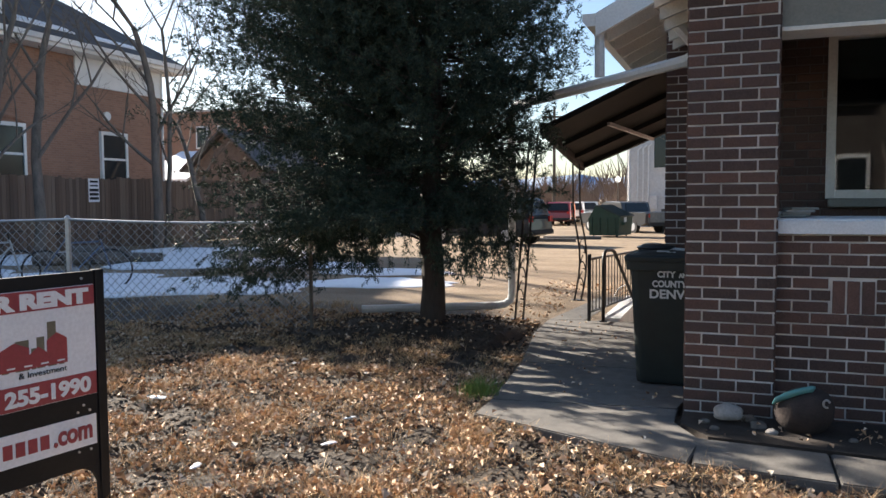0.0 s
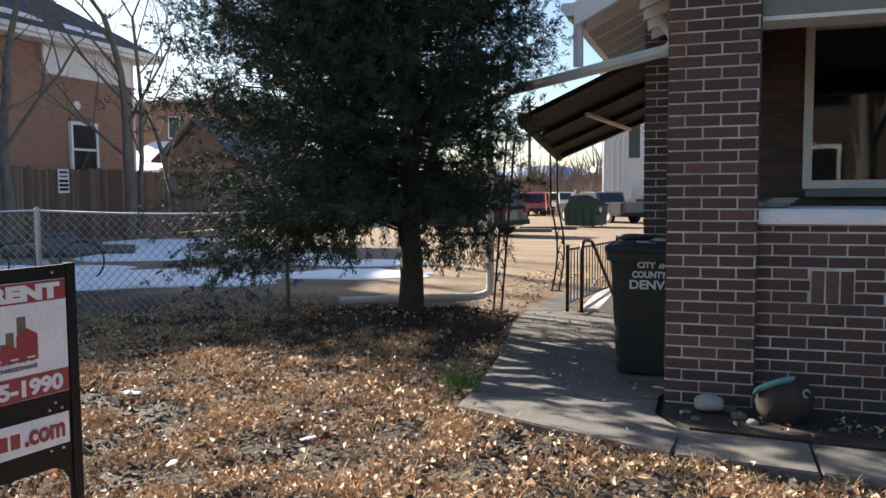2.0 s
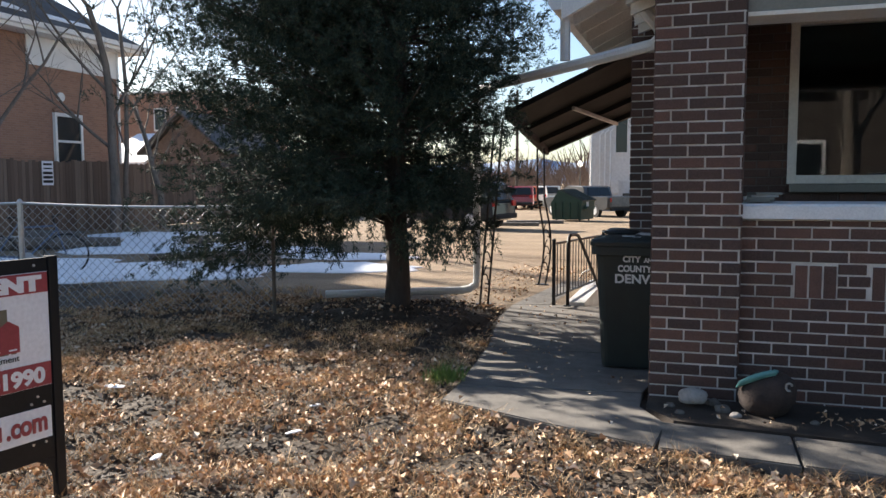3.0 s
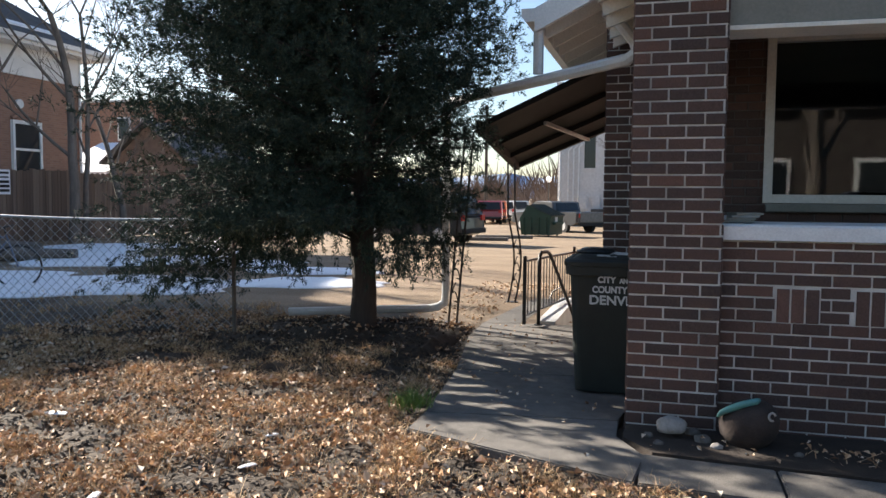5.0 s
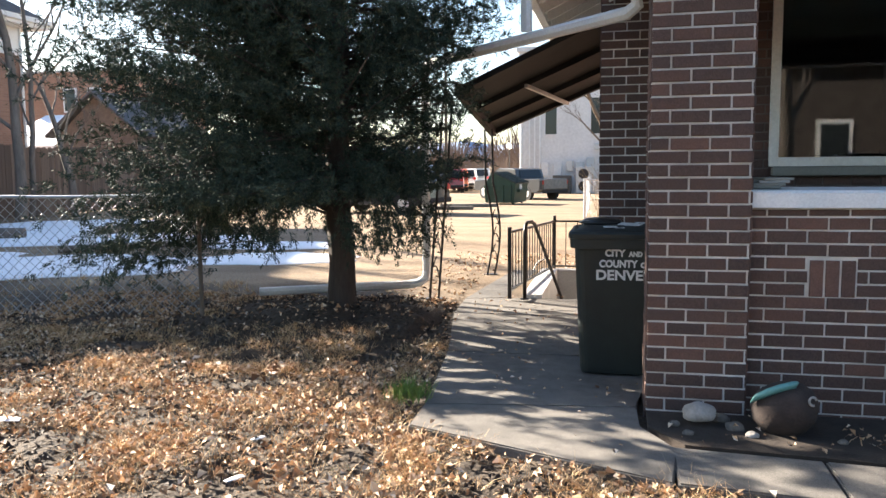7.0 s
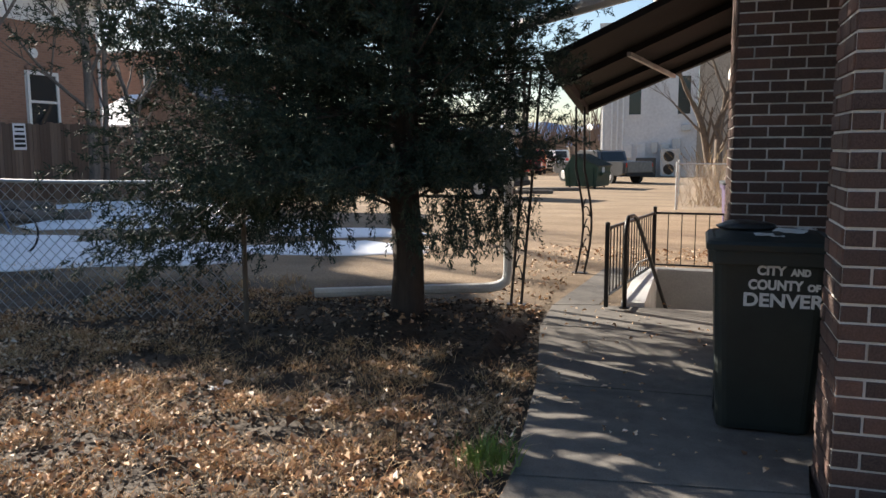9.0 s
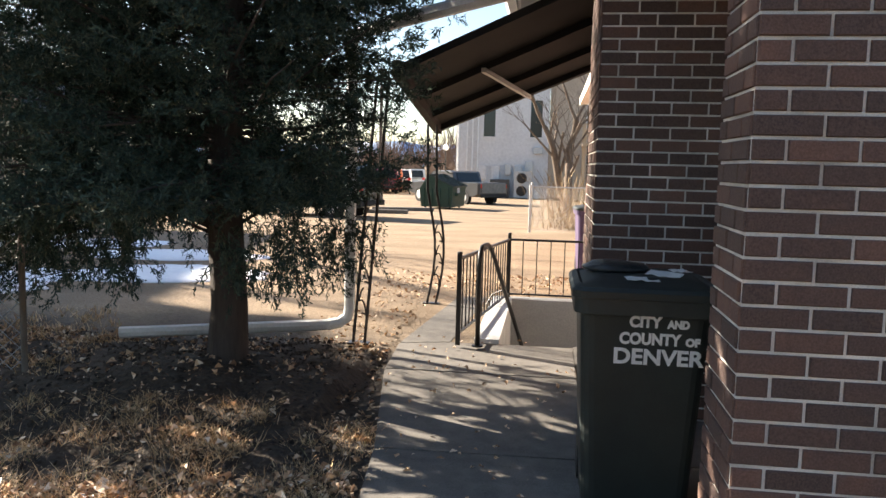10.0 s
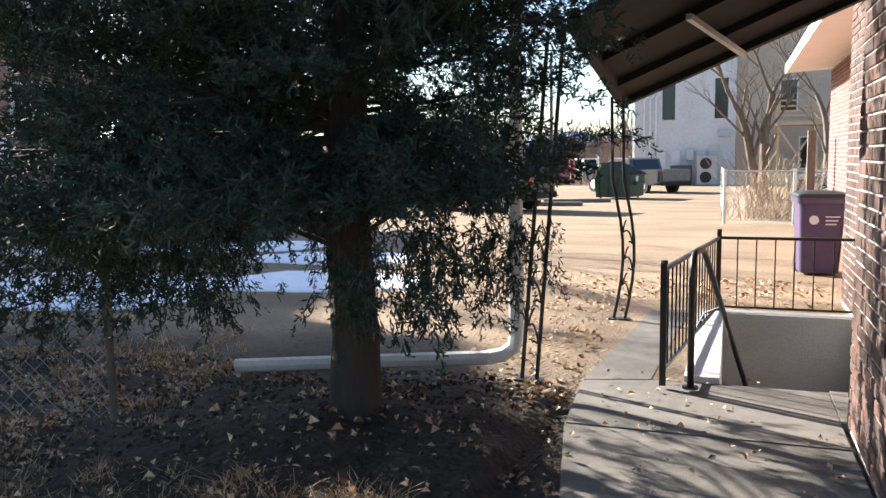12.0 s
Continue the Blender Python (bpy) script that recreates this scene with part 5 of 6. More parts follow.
def hip(bm, x0, x1, y0, y1, z, rise):
    """A hip roof over a rectangle."""
    in_ = min(x1 - x0, y1 - y0) / 2
    h = rise * in_
    v = [bm.verts.new(p) for p in ((x0, y0, z), (x1, y0, z), (x1, y1, z), (x0, y1, z))]
    if x1 - x0 > y1 - y0:
        r = [bm.verts.new((x0 + in_, (y0 + y1) / 2, z + h)), bm.verts.new((x1 - in_, (y0 + y1) / 2, z + h))]
        fs_ = ((v[0], v[1], r[1], r[0]), (v[1], v[2], r[1]), (v[2], v[3], r[0], r[1]), (v[3], v[0], r[0]))
    else:
        r = [bm.verts.new(((x0 + x1) / 2, y0 + in_, z + h)), bm.verts.new(((x0 + x1) / 2, y1 - in_, z + h))]
        fs_ = ((v[0], v[1], r[0]), (v[1], v[2], r[1], r[0]), (v[2], v[3], r[1]), (v[3], v[0], r[0], r[1]))
    for f in fs_:
        bm.faces.new(f)
    bm.faces.new(v[::-1])


bm = B()
RX0, RX1, RY0, RY1, RK = -13 - OV, OV, HY0 - OV, HY1 + OV, 0.68
mid_, in_ = (RX0 + RX1) / 2, (RX1 - RX0) / 2
v = [bm.verts.new(c_) for c_ in ((RX0, RY0, 6.91), (RX1, RY0, 6.91), (RX1, RY1, 6.91), (RX0, RY1, 6.91), (mid_, RY0, 6.91 + RK * in_), (mid_, RY1 - in_, 6.91 + RK * in_))]
for f in ((0, 1, 4), (1, 2, 5, 4), (2, 3, 5), (3, 0, 4, 5), (3, 2, 1, 0)):
    bm.faces.new([v[i] for i in f])
hroof = part("roof", bm, M_SHING, house)
for i, (y0, y1, x, w) in enumerate(((13.2, 15.6, 0.22, 0.32), (16.4, 18.8, 0.28, 0.22), (9.0, 12.0, -1.6, 0.7))):
    bm = B()
    dz = RK
    vs_ = [(x - w, y0 + 0.2), (x, y0), (x, y1), (x - w * 0.7, y1 - 0.3)]
    prism(bm, vs_, lambda a, b: 6.91 + dz * (OV - a) + 0.005, lambda a, b: 6.91 + dz * (OV - a) + 0.06)
    part("snow", bm, M_SNOW, hroof, "melting snow strip")
bm = B()
box(bm, -13 - OV + 0.02, HY0 - OV + 0.02, 6.62, OV - 0.02, HY1 + OV - 0.02, 6.905)
part("eave", bm, M_WHITE, house, "white boxed eave")
bm = B()
box(bm, 0.001, 15.7, 5.66, 0.06, HY1, 6.61)
part("frieze", bm, M_WHITE, house, "white frieze board")
bm = B()
extrude_profile(bm, [(OV - 0.02, 6.85), (OV + 0.12, 6.91), (OV + 0.12, 6.75), (OV - 0.02, 6.73)], HY0 - OV, HY1 + OV, "y")
part("gutter", bm, M_WHITE, house)
bm = B()
tube(bm, [(0.08, HY1 - 0.1, 6.61), (0.08, HY1 - 0.1, 0.0)], 0.05, 8)
part("downspout", bm, M_WHITE, house)
M_PANE_DARK, _nt, _bs = node_mat("dark_pane", 0.06)
_bs.inputs["Base Color"].default_value = (0.02, 0.025, 0.03, 1)


def house_window(parent, y0, y1, z0, z1, xf=0.0):
    w = part("window", box(B(), xf + 0.001, y0 - 0.02, z0, xf + 0.03, y1 + 0.02, z1), M_WHITE, parent, "white sash window")
    for bb in ((y0, z0, y0 + 0.1, z1), (y1 - 0.1, z0, y1, z1), (y0 + 0.1, z1 - 0.12, y1 - 0.1, z1), (y0 + 0.1, z0, y1 - 0.1, z0 + 0.09), (y0 + 0.1, (z0 + z1) / 2 - 0.04, y1 - 0.1, (z0 + z1) / 2 + 0.04)):
        part("sash", box(B(), xf + 0.031, bb[0], bb[1], xf + 0.09, bb[2], bb[3]), M_WHITE, w)
    zm = (z0 + z1) / 2
    for a, b in ((z0 + 0.09, zm - 0.04), (zm + 0.04, z1 - 0.12)):
        part("pane", box(B(), xf + 0.031, y0 + 0.1, a, xf + 0.045, y1 - 0.1, b), M_PANE_DARK, w)
    bm = B()
    tube(bm, [(xf + 0.02, y0 + (y1 - y0) * s, z1 + 0.04 + 0.16 * math.sin(math.pi * s)) for s in np.linspace(0, 1, 9)], 0.09, 6)
    part("arch", bm, M_HBRICK, w)
    return w


for y0 in (16.75, 12.3, 8.6):
    house_window(house, y0, y0 + 1.3, 2.2, 4.15)
bm = B()
tube(bm, [(0.0, 17.1, 5.0 - 0.3), (0.08, 17.1, 5.0 - 0.3)], 0.16, 16)
part("vent_cap", bm, M_WHITE, house)
# dormer on the roof
dorm = part("dormer", box(B(), -3.2, 9.6, 7.2, 0.0, 13.0, 9.02), M_WHITE, house, "white dormer with a sash window")
part("dormer_window", box(B(), 0.001, 10.7, 7.45, 0.05, 11.9, 8.85), M_PANE_DARK, dorm)
bm = B()
extrude_profile(bm, [(9.3, 9.02), (13.3, 9.02), (11.3, 9.75)], -3.6, 0.3, "x")
part("dormer_roof", bm, M_SHING, dorm)


def bare_tree(label, at, height, r, seed, lean=(0.0, 0.0), depth=4, fork=0.35, spread=0.55, mat=None, stems=1, low=0.35):
    """A leafless tree: a tapered trunk that forks into limbs and twigs."""
    ob = thing("bare_tree", label, "tree", at)
    rs = random.Random(seed)

    def grow(bm, p, d, ln, rad, lvl, out):
        pts, rads = [p], [rad]
        n_ = 8 if lvl == 0 else 4
        for k in range(n_):
            d = (d + Vector((rs.gauss(0, 0.09), rs.gauss(0, 0.09), rs.gauss(0.03, 0.06)))).normalized()
            p = p + d * ln / n_
            pts.append(p)
            rads.append(rad * (1 - 0.5 * (k + 1) / n_))
        tube(bm, pts, rads, 9 if lvl == 0 else 6 if lvl < 2 else 4, caps=False)
        if lvl >= depth:
            return
        for k in range(7 if lvl == 0 else rs.choice((2, 3)) + (1 if lvl >= 2 else 0)):
            i = min(n_, 3 + k) if lvl == 0 else rs.randint(2, n_)
            a = rs.uniform(0, 2 * math.pi)
            nd = (d + Vector((math.cos(a) * spread, math.sin(a) * spread, rs.uniform(-0.1, 0.35)))).normalized()
            out.append((pts[i], nd, ln * (rs.uniform(0.28, 0.5) if lvl == 0 and i < n_ else rs.uniform(0.5, 0.75)), rads[i] * (0.45 if lvl == 0 and i < n_ else 0.68), lvl + 1))
    for s in range(stems):
        bm = B()
        out = []
        d0 = Vector((lean[0] + rs.gauss(0, 0.12) * (stems > 1), lean[1] + rs.gauss(0, 0.12) * (stems > 1), 1)).normalized()
        grow(bm, Vector((rs.gauss(0, r) * (stems > 1), rs.gauss(0, r) * (stems > 1), 0)), d0, height * low, r, 0, out)
        part("trunk", bm, mat or M_BARK_GREY, ob, smooth=True)
        heads = out
        for h_ in heads:
            bm = B()
            todo = [h_]
            while todo:
                nxt = []
                for item in todo:
                    grow(bm, *item, nxt)
                todo = nxt
            part("limb", bm, mat or M_BARK_GREY, ob)
    return ob


for at, h, r, sd, ln in (((-18.5, 16.75, -0.33), 12, 0.18, 4, (0.0, -0.02)), ((-18.6, 17.35, -0.33), 12, 0.10, 9, (0.0, 0.03)), ((-18.5, 11.8, -0.3), 12, 0.17, 14, (0.0, 0.06)), ((-18.9, 10.5, -0.3), 11, 0.14, 21, (0.03, -0.03)),
                         ((-18.2, 18.9, -0.33), 8, 0.13, 33, (0.0, 0.32))):
    bare_tree("leafless grey tree in front of the board fence", at, h, r, sd, ln, low=0.62, spread=0.75)["group"] = "yard trees"


# ---- bicycles ----
def bicycle(at, turn, colour, label, scale=1.0):
    ob = thing("bicycle", label, "bicycle", at, turn, "parked bicycles")
    R = 0.34
    for x in (-0.52, 0.52):
        w = part("wheel", B(), M_IRON, ob)
        bm = B()
        tube(bm, [(x + R * math.cos(a), 0, R + R * math.sin(a)) for a in np.linspace(0, 2 * math.pi, 29)], 0.016, 6)
        w.data = mesh_of("wheel", bm, M_IRON)
        bm = B()
        for k in range(10):
            a = math.pi * 2 * k / 10
            tube(bm, [(x, 0, R), (x + (R - 0.01) * math.cos(a), 0, R + (R - 0.01) * math.sin(a))], 0.002, 3)
        part("spokes", bm, M_GALV, w)["kind"] = "stuff"
    bm = B()
    for a, b in (((-0.52, 0, R), (-0.18, 0, 0.86)), ((-0.14, 0, 0.80), (0.34, 0, 0.82)), ((0.36, 0, 0.86), (0.52, 0, R)), ((-0.06, 0, 0.30), (0.37, 0, 0.74)), ((-0.06, 0, 0.30), (-0.19, 0, 0.88)), ((-0.52, 0, R), (-0.06, 0, 0.30))):
        tube(bm, [a, b], 0.016, 6)
    part("frame", bm, colour, ob)
    bm = B()
    tube(bm, [(0.36, 0, 0.84), (0.34, 0, 0.98)], 0.014, 6)
    tube(bm, [(0.44, -0.26, 1.0), (0.34, -0.1, 0.98), (0.34, 0.1, 0.98), (0.44, 0.26, 1.0)], 0.012, 6)
    part("handlebar", bm, M_IRON, ob)
    bm = B()
    loft(bm, [[(-0.34, -0.08, 0.95), (-0.34, 0.08, 0.95), (-0.06, 0.02, 0.95), (-0.06, -0.02, 0.95)], [(-0.33, -0.06, 0.99), (-0.33, 0.06, 0.99), (-0.06, 0.015, 0.97), (-0.06, -0.015, 0.97)]])
    part("saddle", bm, M_IRON, ob)
    bm = B()
    tube(bm, [(-0.06, -0.05, 0.30), (-0.06, 0.05, 0.30)], 0.09, 14)
    part("crank", bm, M_GALV, ob)
    return ob


M_BLUEP = simple("blue_bike_paint", (0.10, 0.14, 0.22), (0.14, 0.18, 0.27), 0.35, b=0)
bicycle((-10.16, 4.97, gz(0, 5.0)), 38, M_BLUEP, "dark bicycle leaning in the snowy side yard")
bicycle((-11.4, 4.3, gz(0, 4.3)), 20, M_GALV, "silver bicycle standing in the snowy side yard")
bicycle((-12.4, 3.7, gz(0, 4.0)), 30, M_BLUEP, "blue bicycle standing in the snowy side yard")
for i, (x, y, rr, ln, tn) in enumerate(((-14.2, 9.6, 0.16, 3.0, 25), (-11.2, 12.2, 0.14, 2.2, 60), (-15.5, 11.0, 0.2, 1.6, 10), (-9.4, 8.7, 0.07, 2.2, 40))):
    bm = B()
    tube(bm, [(-ln / 2, 0, rr), (0, 0.04, rr * 1.05), (ln / 2, 0, rr * 0.95)], [rr, rr * 0.95, rr * 0.85], 12)
    ob = solid("log", bm, M_BARK_GREY, "fallen grey log lying in the snow", "log", "yard logs")
    ob.matrix_basis = pose(x, y, gz(x, y), 0, 0, tn)

# ---- far lot ----
dump = thing("dumpster", "green steel dumpster with a steep ribbed lid on dirt", "dumpster", (-6.0, 30.2, -0.47), -12)
M_DUMP = simple("green_steel", (0.008, 0.03, 0.02), (0.016, 0.055, 0.036), 0.55, scale=4, fine=40, b=0.2)
M_DUMPLID = simple("dark_lid_plastic", (0.012, 0.022, 0.018), (0.03, 0.045, 0.038), 0.5, scale=5, fine=40, b=0.2)
bm = B()
extrude_profile(bm, [(0.06, 0.08), (1.40, 0.08), (1.46, 0.92), (0.46, 1.36), (0.32, 1.36), (-0.02, 0.80)], 0.0, 1.7, "y")
part("tub", bm, M_DUMP, dump)
for y0 in (-0.03, 0.87):
    bm = B()
    extrude_profile(bm, [(0.30, 1.365), (0.48, 1.365), (1.52, 0.905), (1.54, 0.94), (0.50, 1.42), (0.30, 1.42)], y0, y0 + 0.86, "y")
    lid_ = part("lid", bm, M_DUMPLID, dump)
    for k in range(5):
        bm = B()
        extrude_profile(bm, [(0.50, 1.425), (1.53, 0.95), (1.53, 0.98), (0.50, 1.455)], y0 + 0.06 + 0.17 * k, y0 + 0.10 + 0.17 * k, "y")
        part("lid_rib", bm, M_DUMPLID, lid_)
for k in range(4):
    bm = B()
    box(bm, 0.15 + 0.36 * k, -0.06, 0.1, 0.20 + 0.36 * k, -0.001, 0.86)
    part("rib", bm, M_DUMP, dump)
bm = B()
box(bm, 1.45, 0.3, 0.55, 1.58, 1.4, 0.67)
part("fork_pocket", bm, M_DUMP, dump)
part("notice", box(B(), 1.462, 0.55, 0.62, 1.475, 0.85, 0.88), M_PAPER, dump, "white paper notice")
for x in (0.15, 1.25):
    for y in (0.2, 1.4):
        bm = B()
        tube(bm, [(x, y, 0.06), (x + 0.06, y, 0.06)], 0.06, 12)
        part("caster", bm, M_IRON, dump)

M_TYRE = simple("tyre_rubber", (0.012, 0.012, 0.012), (0.025, 0.025, 0.025), 0.85)
M_CARGLASS, _nt, _bs = node_mat("car_glass", 0.05)
_bs.inputs["Base Color"].default_value = (0.015, 0.018, 0.02, 1)
M_TAIL = simple("red_lamp", (0.35, 0.02, 0.02), (0.45, 0.03, 0.03), 0.2, b=0)


def paint(name, c):
    m_, nt_, bs_ = node_mat(name, 0.3, 0.1)
    f_ = noise_fac(nt_, 3.0)
    nt_.links.new(mix_col(nt_, f_, tuple(v * 0.85 for v in c), c), bs_.inputs["Base Color"])
    bs_.inputs["Coat Weight"].default_value = 0.6
    return m_


def vehicle(name, label, at, turn, col, side, cabin, width=1.8, wheels=(0.8, 3.5), wr=0.34, cat="car", group=""):
    """A car that lies along its own x: a body by its side outline, a cabin above, wheels, glass and lamps."""
    ob = thing(name, label, cat, at, turn, group)
    hw = width / 2

    def skin(outline, narrow):
        rings = []
        for y_, s in ((-hw, 0.95), (-hw * 0.93, 1.0), (hw * 0.93, 1.0), (hw, 0.95)):
            cx = sum(p[0] for p in outline) / len(outline)
            cz = sum(p[1] for p in outline) / len(outline)
            rings.append([(cx + (px - cx) * s, y_ * (1 - narrow * max(0, pz - cz)), cz + (pz - cz) * s) for px, pz in outline])
        b_ = B()
        loft(b_, rings)
        return b_
    body = part("body", skin(side, 0.05), col, ob)
    bmesh_cab = skin(cabin, 0.22)
    part("cabin", bmesh_cab, col, ob)
    zc0, zc1 = min(p[1] for p in cabin), max(p[1] for p in cabin)
    xs_ = sorted(p[0] for p in cabin)
    glass = [(px + (0.06 if px < (xs_[0] + xs_[-1]) / 2 else -0.06), max(zc0 + 0.06, min(pz, zc1 - 0.09))) for px, pz in cabin]
    for s in (-1, 1):
        b_ = B()
        extrude_profile(b_, glass, s * (hw * 0.955), s * (hw * 0.90), "y")
        part("side_glass", b_, M_CARGLASS, ob)
    for k in (0, 1):
        x = xs_[0] if k == 0 else xs_[-1]
        top_x = min(p[0] for p in cabin if p[1] > zc1 - 0.1) if k == 0 else max(p[0] for p in cabin if p[1] > zc1 - 0.1)
        b_ = B()
        o = -0.012 if k == 0 else 0.012
        loft(b_, [[(x + o, -hw * 0.8, zc0 + 0.08), (x + o, hw * 0.8, zc0 + 0.08), (top_x + o, hw * 0.74, zc1 - 0.09), (top_x + o, -hw * 0.74, zc1 - 0.09)],
                  [(x + o * 3, -hw * 0.8, zc0 + 0.08), (x + o * 3, hw * 0.8, zc0 + 0.08), (top_x + o * 3, hw * 0.74, zc1 - 0.09), (top_x + o * 3, -hw * 0.74, zc1 - 0.09)]])
        part("end_glass", b_, M_CARGLASS, ob)
    for x in wheels:
        for s in (-1, 1):
            b_ = B()
            tube(b_, [(x, s * (hw - 0.2), wr), (x, s * (hw + 0.01), wr)], wr, 20)
            w = part("wheel", b_, M_TYRE, ob)
            b_ = B()
            tube(b_, [(x, s * (hw + 0.005), wr), (x, s * (hw + 0.022), wr)], [wr * 0.62, wr * 0.55], 14)
            part("rim", b_, M_GALV, w)
    x0_, x1_ = min(p[0] for p in side), max(p[0] for p in side)
    for s in (-1, 1):
        part("tail_lamp", box(B(), x1_ - 0.06, s * hw * 0.78 - 0.12, 0.85, x1_ + 0.015, s * hw * 0.78 + 0.12, 1.05), M_TAIL, ob)
        part("headlight", box(B(), x0_ - 0.015, s * hw * 0.75 - 0.15, 0.68, x0_ + 0.06, s * hw * 0.75 + 0.15, 0.82), M_GALV, ob)
    part("bumper", box(B(), x1_ - 0.03, -hw * 0.9, 0.40, x1_ + 0.07, hw * 0.9, 0.58, 0.03), M_TYRE, ob)
    return ob


SUV_SIDE = [(0.0, 0.45), (0.05, 0.8), (0.3, 0.95), (1.3, 1.02), (4.4, 1.05), (4.55, 0.95), (4.6, 0.45), (4.3, 0.32), (0.3, 0.32)]
SUV_CAB = [(1.15, 1.0), (1.85, 1.62), (2.1, 1.70), (4.05, 1.70), (4.25, 1.6), (4.52, 1.02)]
vehicle("parked_suv", "black SUV parked on the dirt lot", (-10.71, 23.31, gz(0, 23.31)), -14, paint("black_car_paint", (0.015, 0.016, 0.018)), SUV_SIDE, SUV_CAB, 1.9, (0.9, 3.7), 0.37, group="parked vehicles")
vehicle("parked_car", "red crossover parked in the far row", (-12.92, 54.42, gz(0, 54.42)), -74, paint("red_car_paint", (0.22, 0.022, 0.026)), SUV_SIDE, SUV_CAB, 1.85, (0.9, 3.7), 0.36, group="parked vehicles")
vehicle("parked_car", "orange hatchback parked in the far row", (-13.13, 57.42, gz(0, 57.42)), -74, paint("orange_car_paint", (0.40, 0.10, 0.025)), SUV_SIDE, SUV_CAB, 1.75, (0.9, 3.7), 0.34, group="parked vehicles")
vehicle("parked_car", "white SUV parked in the far row", (-13.05, 60.42, gz(0, 60.42)), -74, paint("white_car_paint", (0.7, 0.7, 0.7)), SUV_SIDE, SUV_CAB, 1.85, (0.9, 3.7), 0.36, group="parked vehicles")
vehicle("parked_car", "grey sedan parked in the far row", (-12.61, 64.42, gz(0, 64.42)), -74, paint("grey_car_paint", (0.25, 0.28, 0.31)), SUV_SIDE, SUV_CAB, 1.8, (0.9, 3.7), 0.34, group="parked vehicles")
PICK_SIDE = [(0.0, 0.5), (0.05, 1.0), (1.5, 1.1), (5.5, 1.12), (5.6, 1.05), (5.6, 0.55), (5.3, 0.42), (0.3, 0.42)]
PICK_CAB = [(1.35, 1.08), (2.0, 1.60), (2.2, 1.66), (3.4, 1.66), (3.6, 1.6), (3.75, 1.1)]
M_TRUCKGATE = simple("dull_grey_gate", (0.10, 0.10, 0.10), (0.17, 0.17, 0.165), 0.5, 0.2)
truck = vehicle("pickup_truck", "dark grey pickup truck parked behind the dumpster", (-7.5, 40.0, gz(0, 40.0)), -42, paint("grey_truck_paint", (0.055, 0.057, 0.06)), PICK_SIDE, PICK_CAB, 1.95, (1.0, 4.5), 0.37, "truck", "parked vehicles")
part("tailgate", box(B(), 5.601, -0.8, 0.62, 5.64, 0.8, 1.1, 0.01), M_TRUCKGATE, truck, "dull dark grey tailgate")
vehicle("parked_car", "dark car parked by the far stair building", (0.9, 27.5, gz(0, 27)), 8, paint("navy_car_paint", (0.03, 0.035, 0.045)), SUV_SIDE, SUV_CAB, 1.8, (0.9, 3.7), 0.34, group="parked vehicles")

M_WB = simple("white_wall_paint", (0.56, 0.55, 0.54), (0.72, 0.71, 0.70), 0.85, scale=0.5, fine=6, b=0.1, coords="World")
wb = thing("white_building", "weathered white painted two-storey building with pipes", "building", (-6.75, 49.0, -0.68))
WWIN = (1.75, 4.75)
bm = B()
xs_w = [0.0]
for x in WWIN:
    xs_w += [x, x + 0.75]
xs_w.append(5.95)
pieces = [(0, 0.4, 0, 0.4, 14, 9.4)]
for i in range(len(xs_w) - 1):
    if i % 2 == 0:
        pieces.append((xs_w[i], 0, 0, xs_w[i + 1], 0.4, 9.4))
    else:
        pieces += [(xs_w[i], 0, 0, xs_w[i + 1], 0.4, 3.95), (xs_w[i], 0, 6.3, xs_w[i + 1], 0.4, 9.4)]
for b_ in pieces:
    part("wall", box(B(), *b_), M_WB, wb)
part("cornice", box(B(), -0.15, -0.15, 9.4, 5.96, 14, 9.7), M_WB, wb)
for x in WWIN:
    w = part("window", box(B(), x, 0.18, 3.95, x + 0.75, 0.26, 6.3), M_PANE_DARK, wb, "tall dark window")
    part("sill", box(B(), x - 0.06, -0.06, 3.85, x + 0.81, 0.18, 3.948), M_WB, w)
for x in (0.15, 0.7, 1.05, 1.4):
    bm = B()
    tube(bm, [(x, -0.08, 0.1), (x, -0.08, 8.5 if x < 0.3 else 4.9 + x * 0.3), (x + 0.25, -0.08, (8.5 if x < 0.3 else 4.9 + x * 0.3) + 0.25)], 0.05, 8)
    part("pipe", bm, M_WHITE, wb)
for x, z, w_, h_ in ((1.5, 1.2, 0.5, 0.9), (2.35, 1.2, 0.5, 0.9), (3.2, 1.5, 0.4, 0.7), (3.8, 1.2, 0.5, 0.9), (4.5, 1.6, 0.5, 0.8), (1.7, 0.6, 0.35, 0.4), (2.5, 0.6, 0.35, 0.4), (4.1, 0.7, 0.3, 0.4), (5.0, 2.9, 0.6, 0.4)):
    part("meter_box", box(B(), x, -0.2, z, x + w_, -0.001, z + h_, 0.02), M_GALV if x > 3 else M_WB, wb)
ac = thing("air_conditioner", "pale outdoor unit with two round fans by the wall", "air conditioner", (-2.9, 47.9, gz(0, 48)))
part("casing", box(B(), 0, 0, 0.05, 1.15, 0.45, 1.75, 0.03), M_LGREY, ac)
for z in (0.5, 1.3):
    bm = B()
    tube(bm, [(0.5, -0.02, z), (0.5, -0.001, z)], 0.33, 20)
    part("fan_grille", bm, M_IRON, ac)
acd = thing("electric_cabinet", "dark metal utility cabinet beside the white wall", "cabinet", (-4.4, 47.8, gz(0, 48)))
part("casing", box(B(), 0, 0, 0.0, 1.2, 0.7, 1.2, 0.03), simple("dark_cabinet", (0.04, 0.04, 0.04), (0.07, 0.07, 0.07), 0.6), acd)
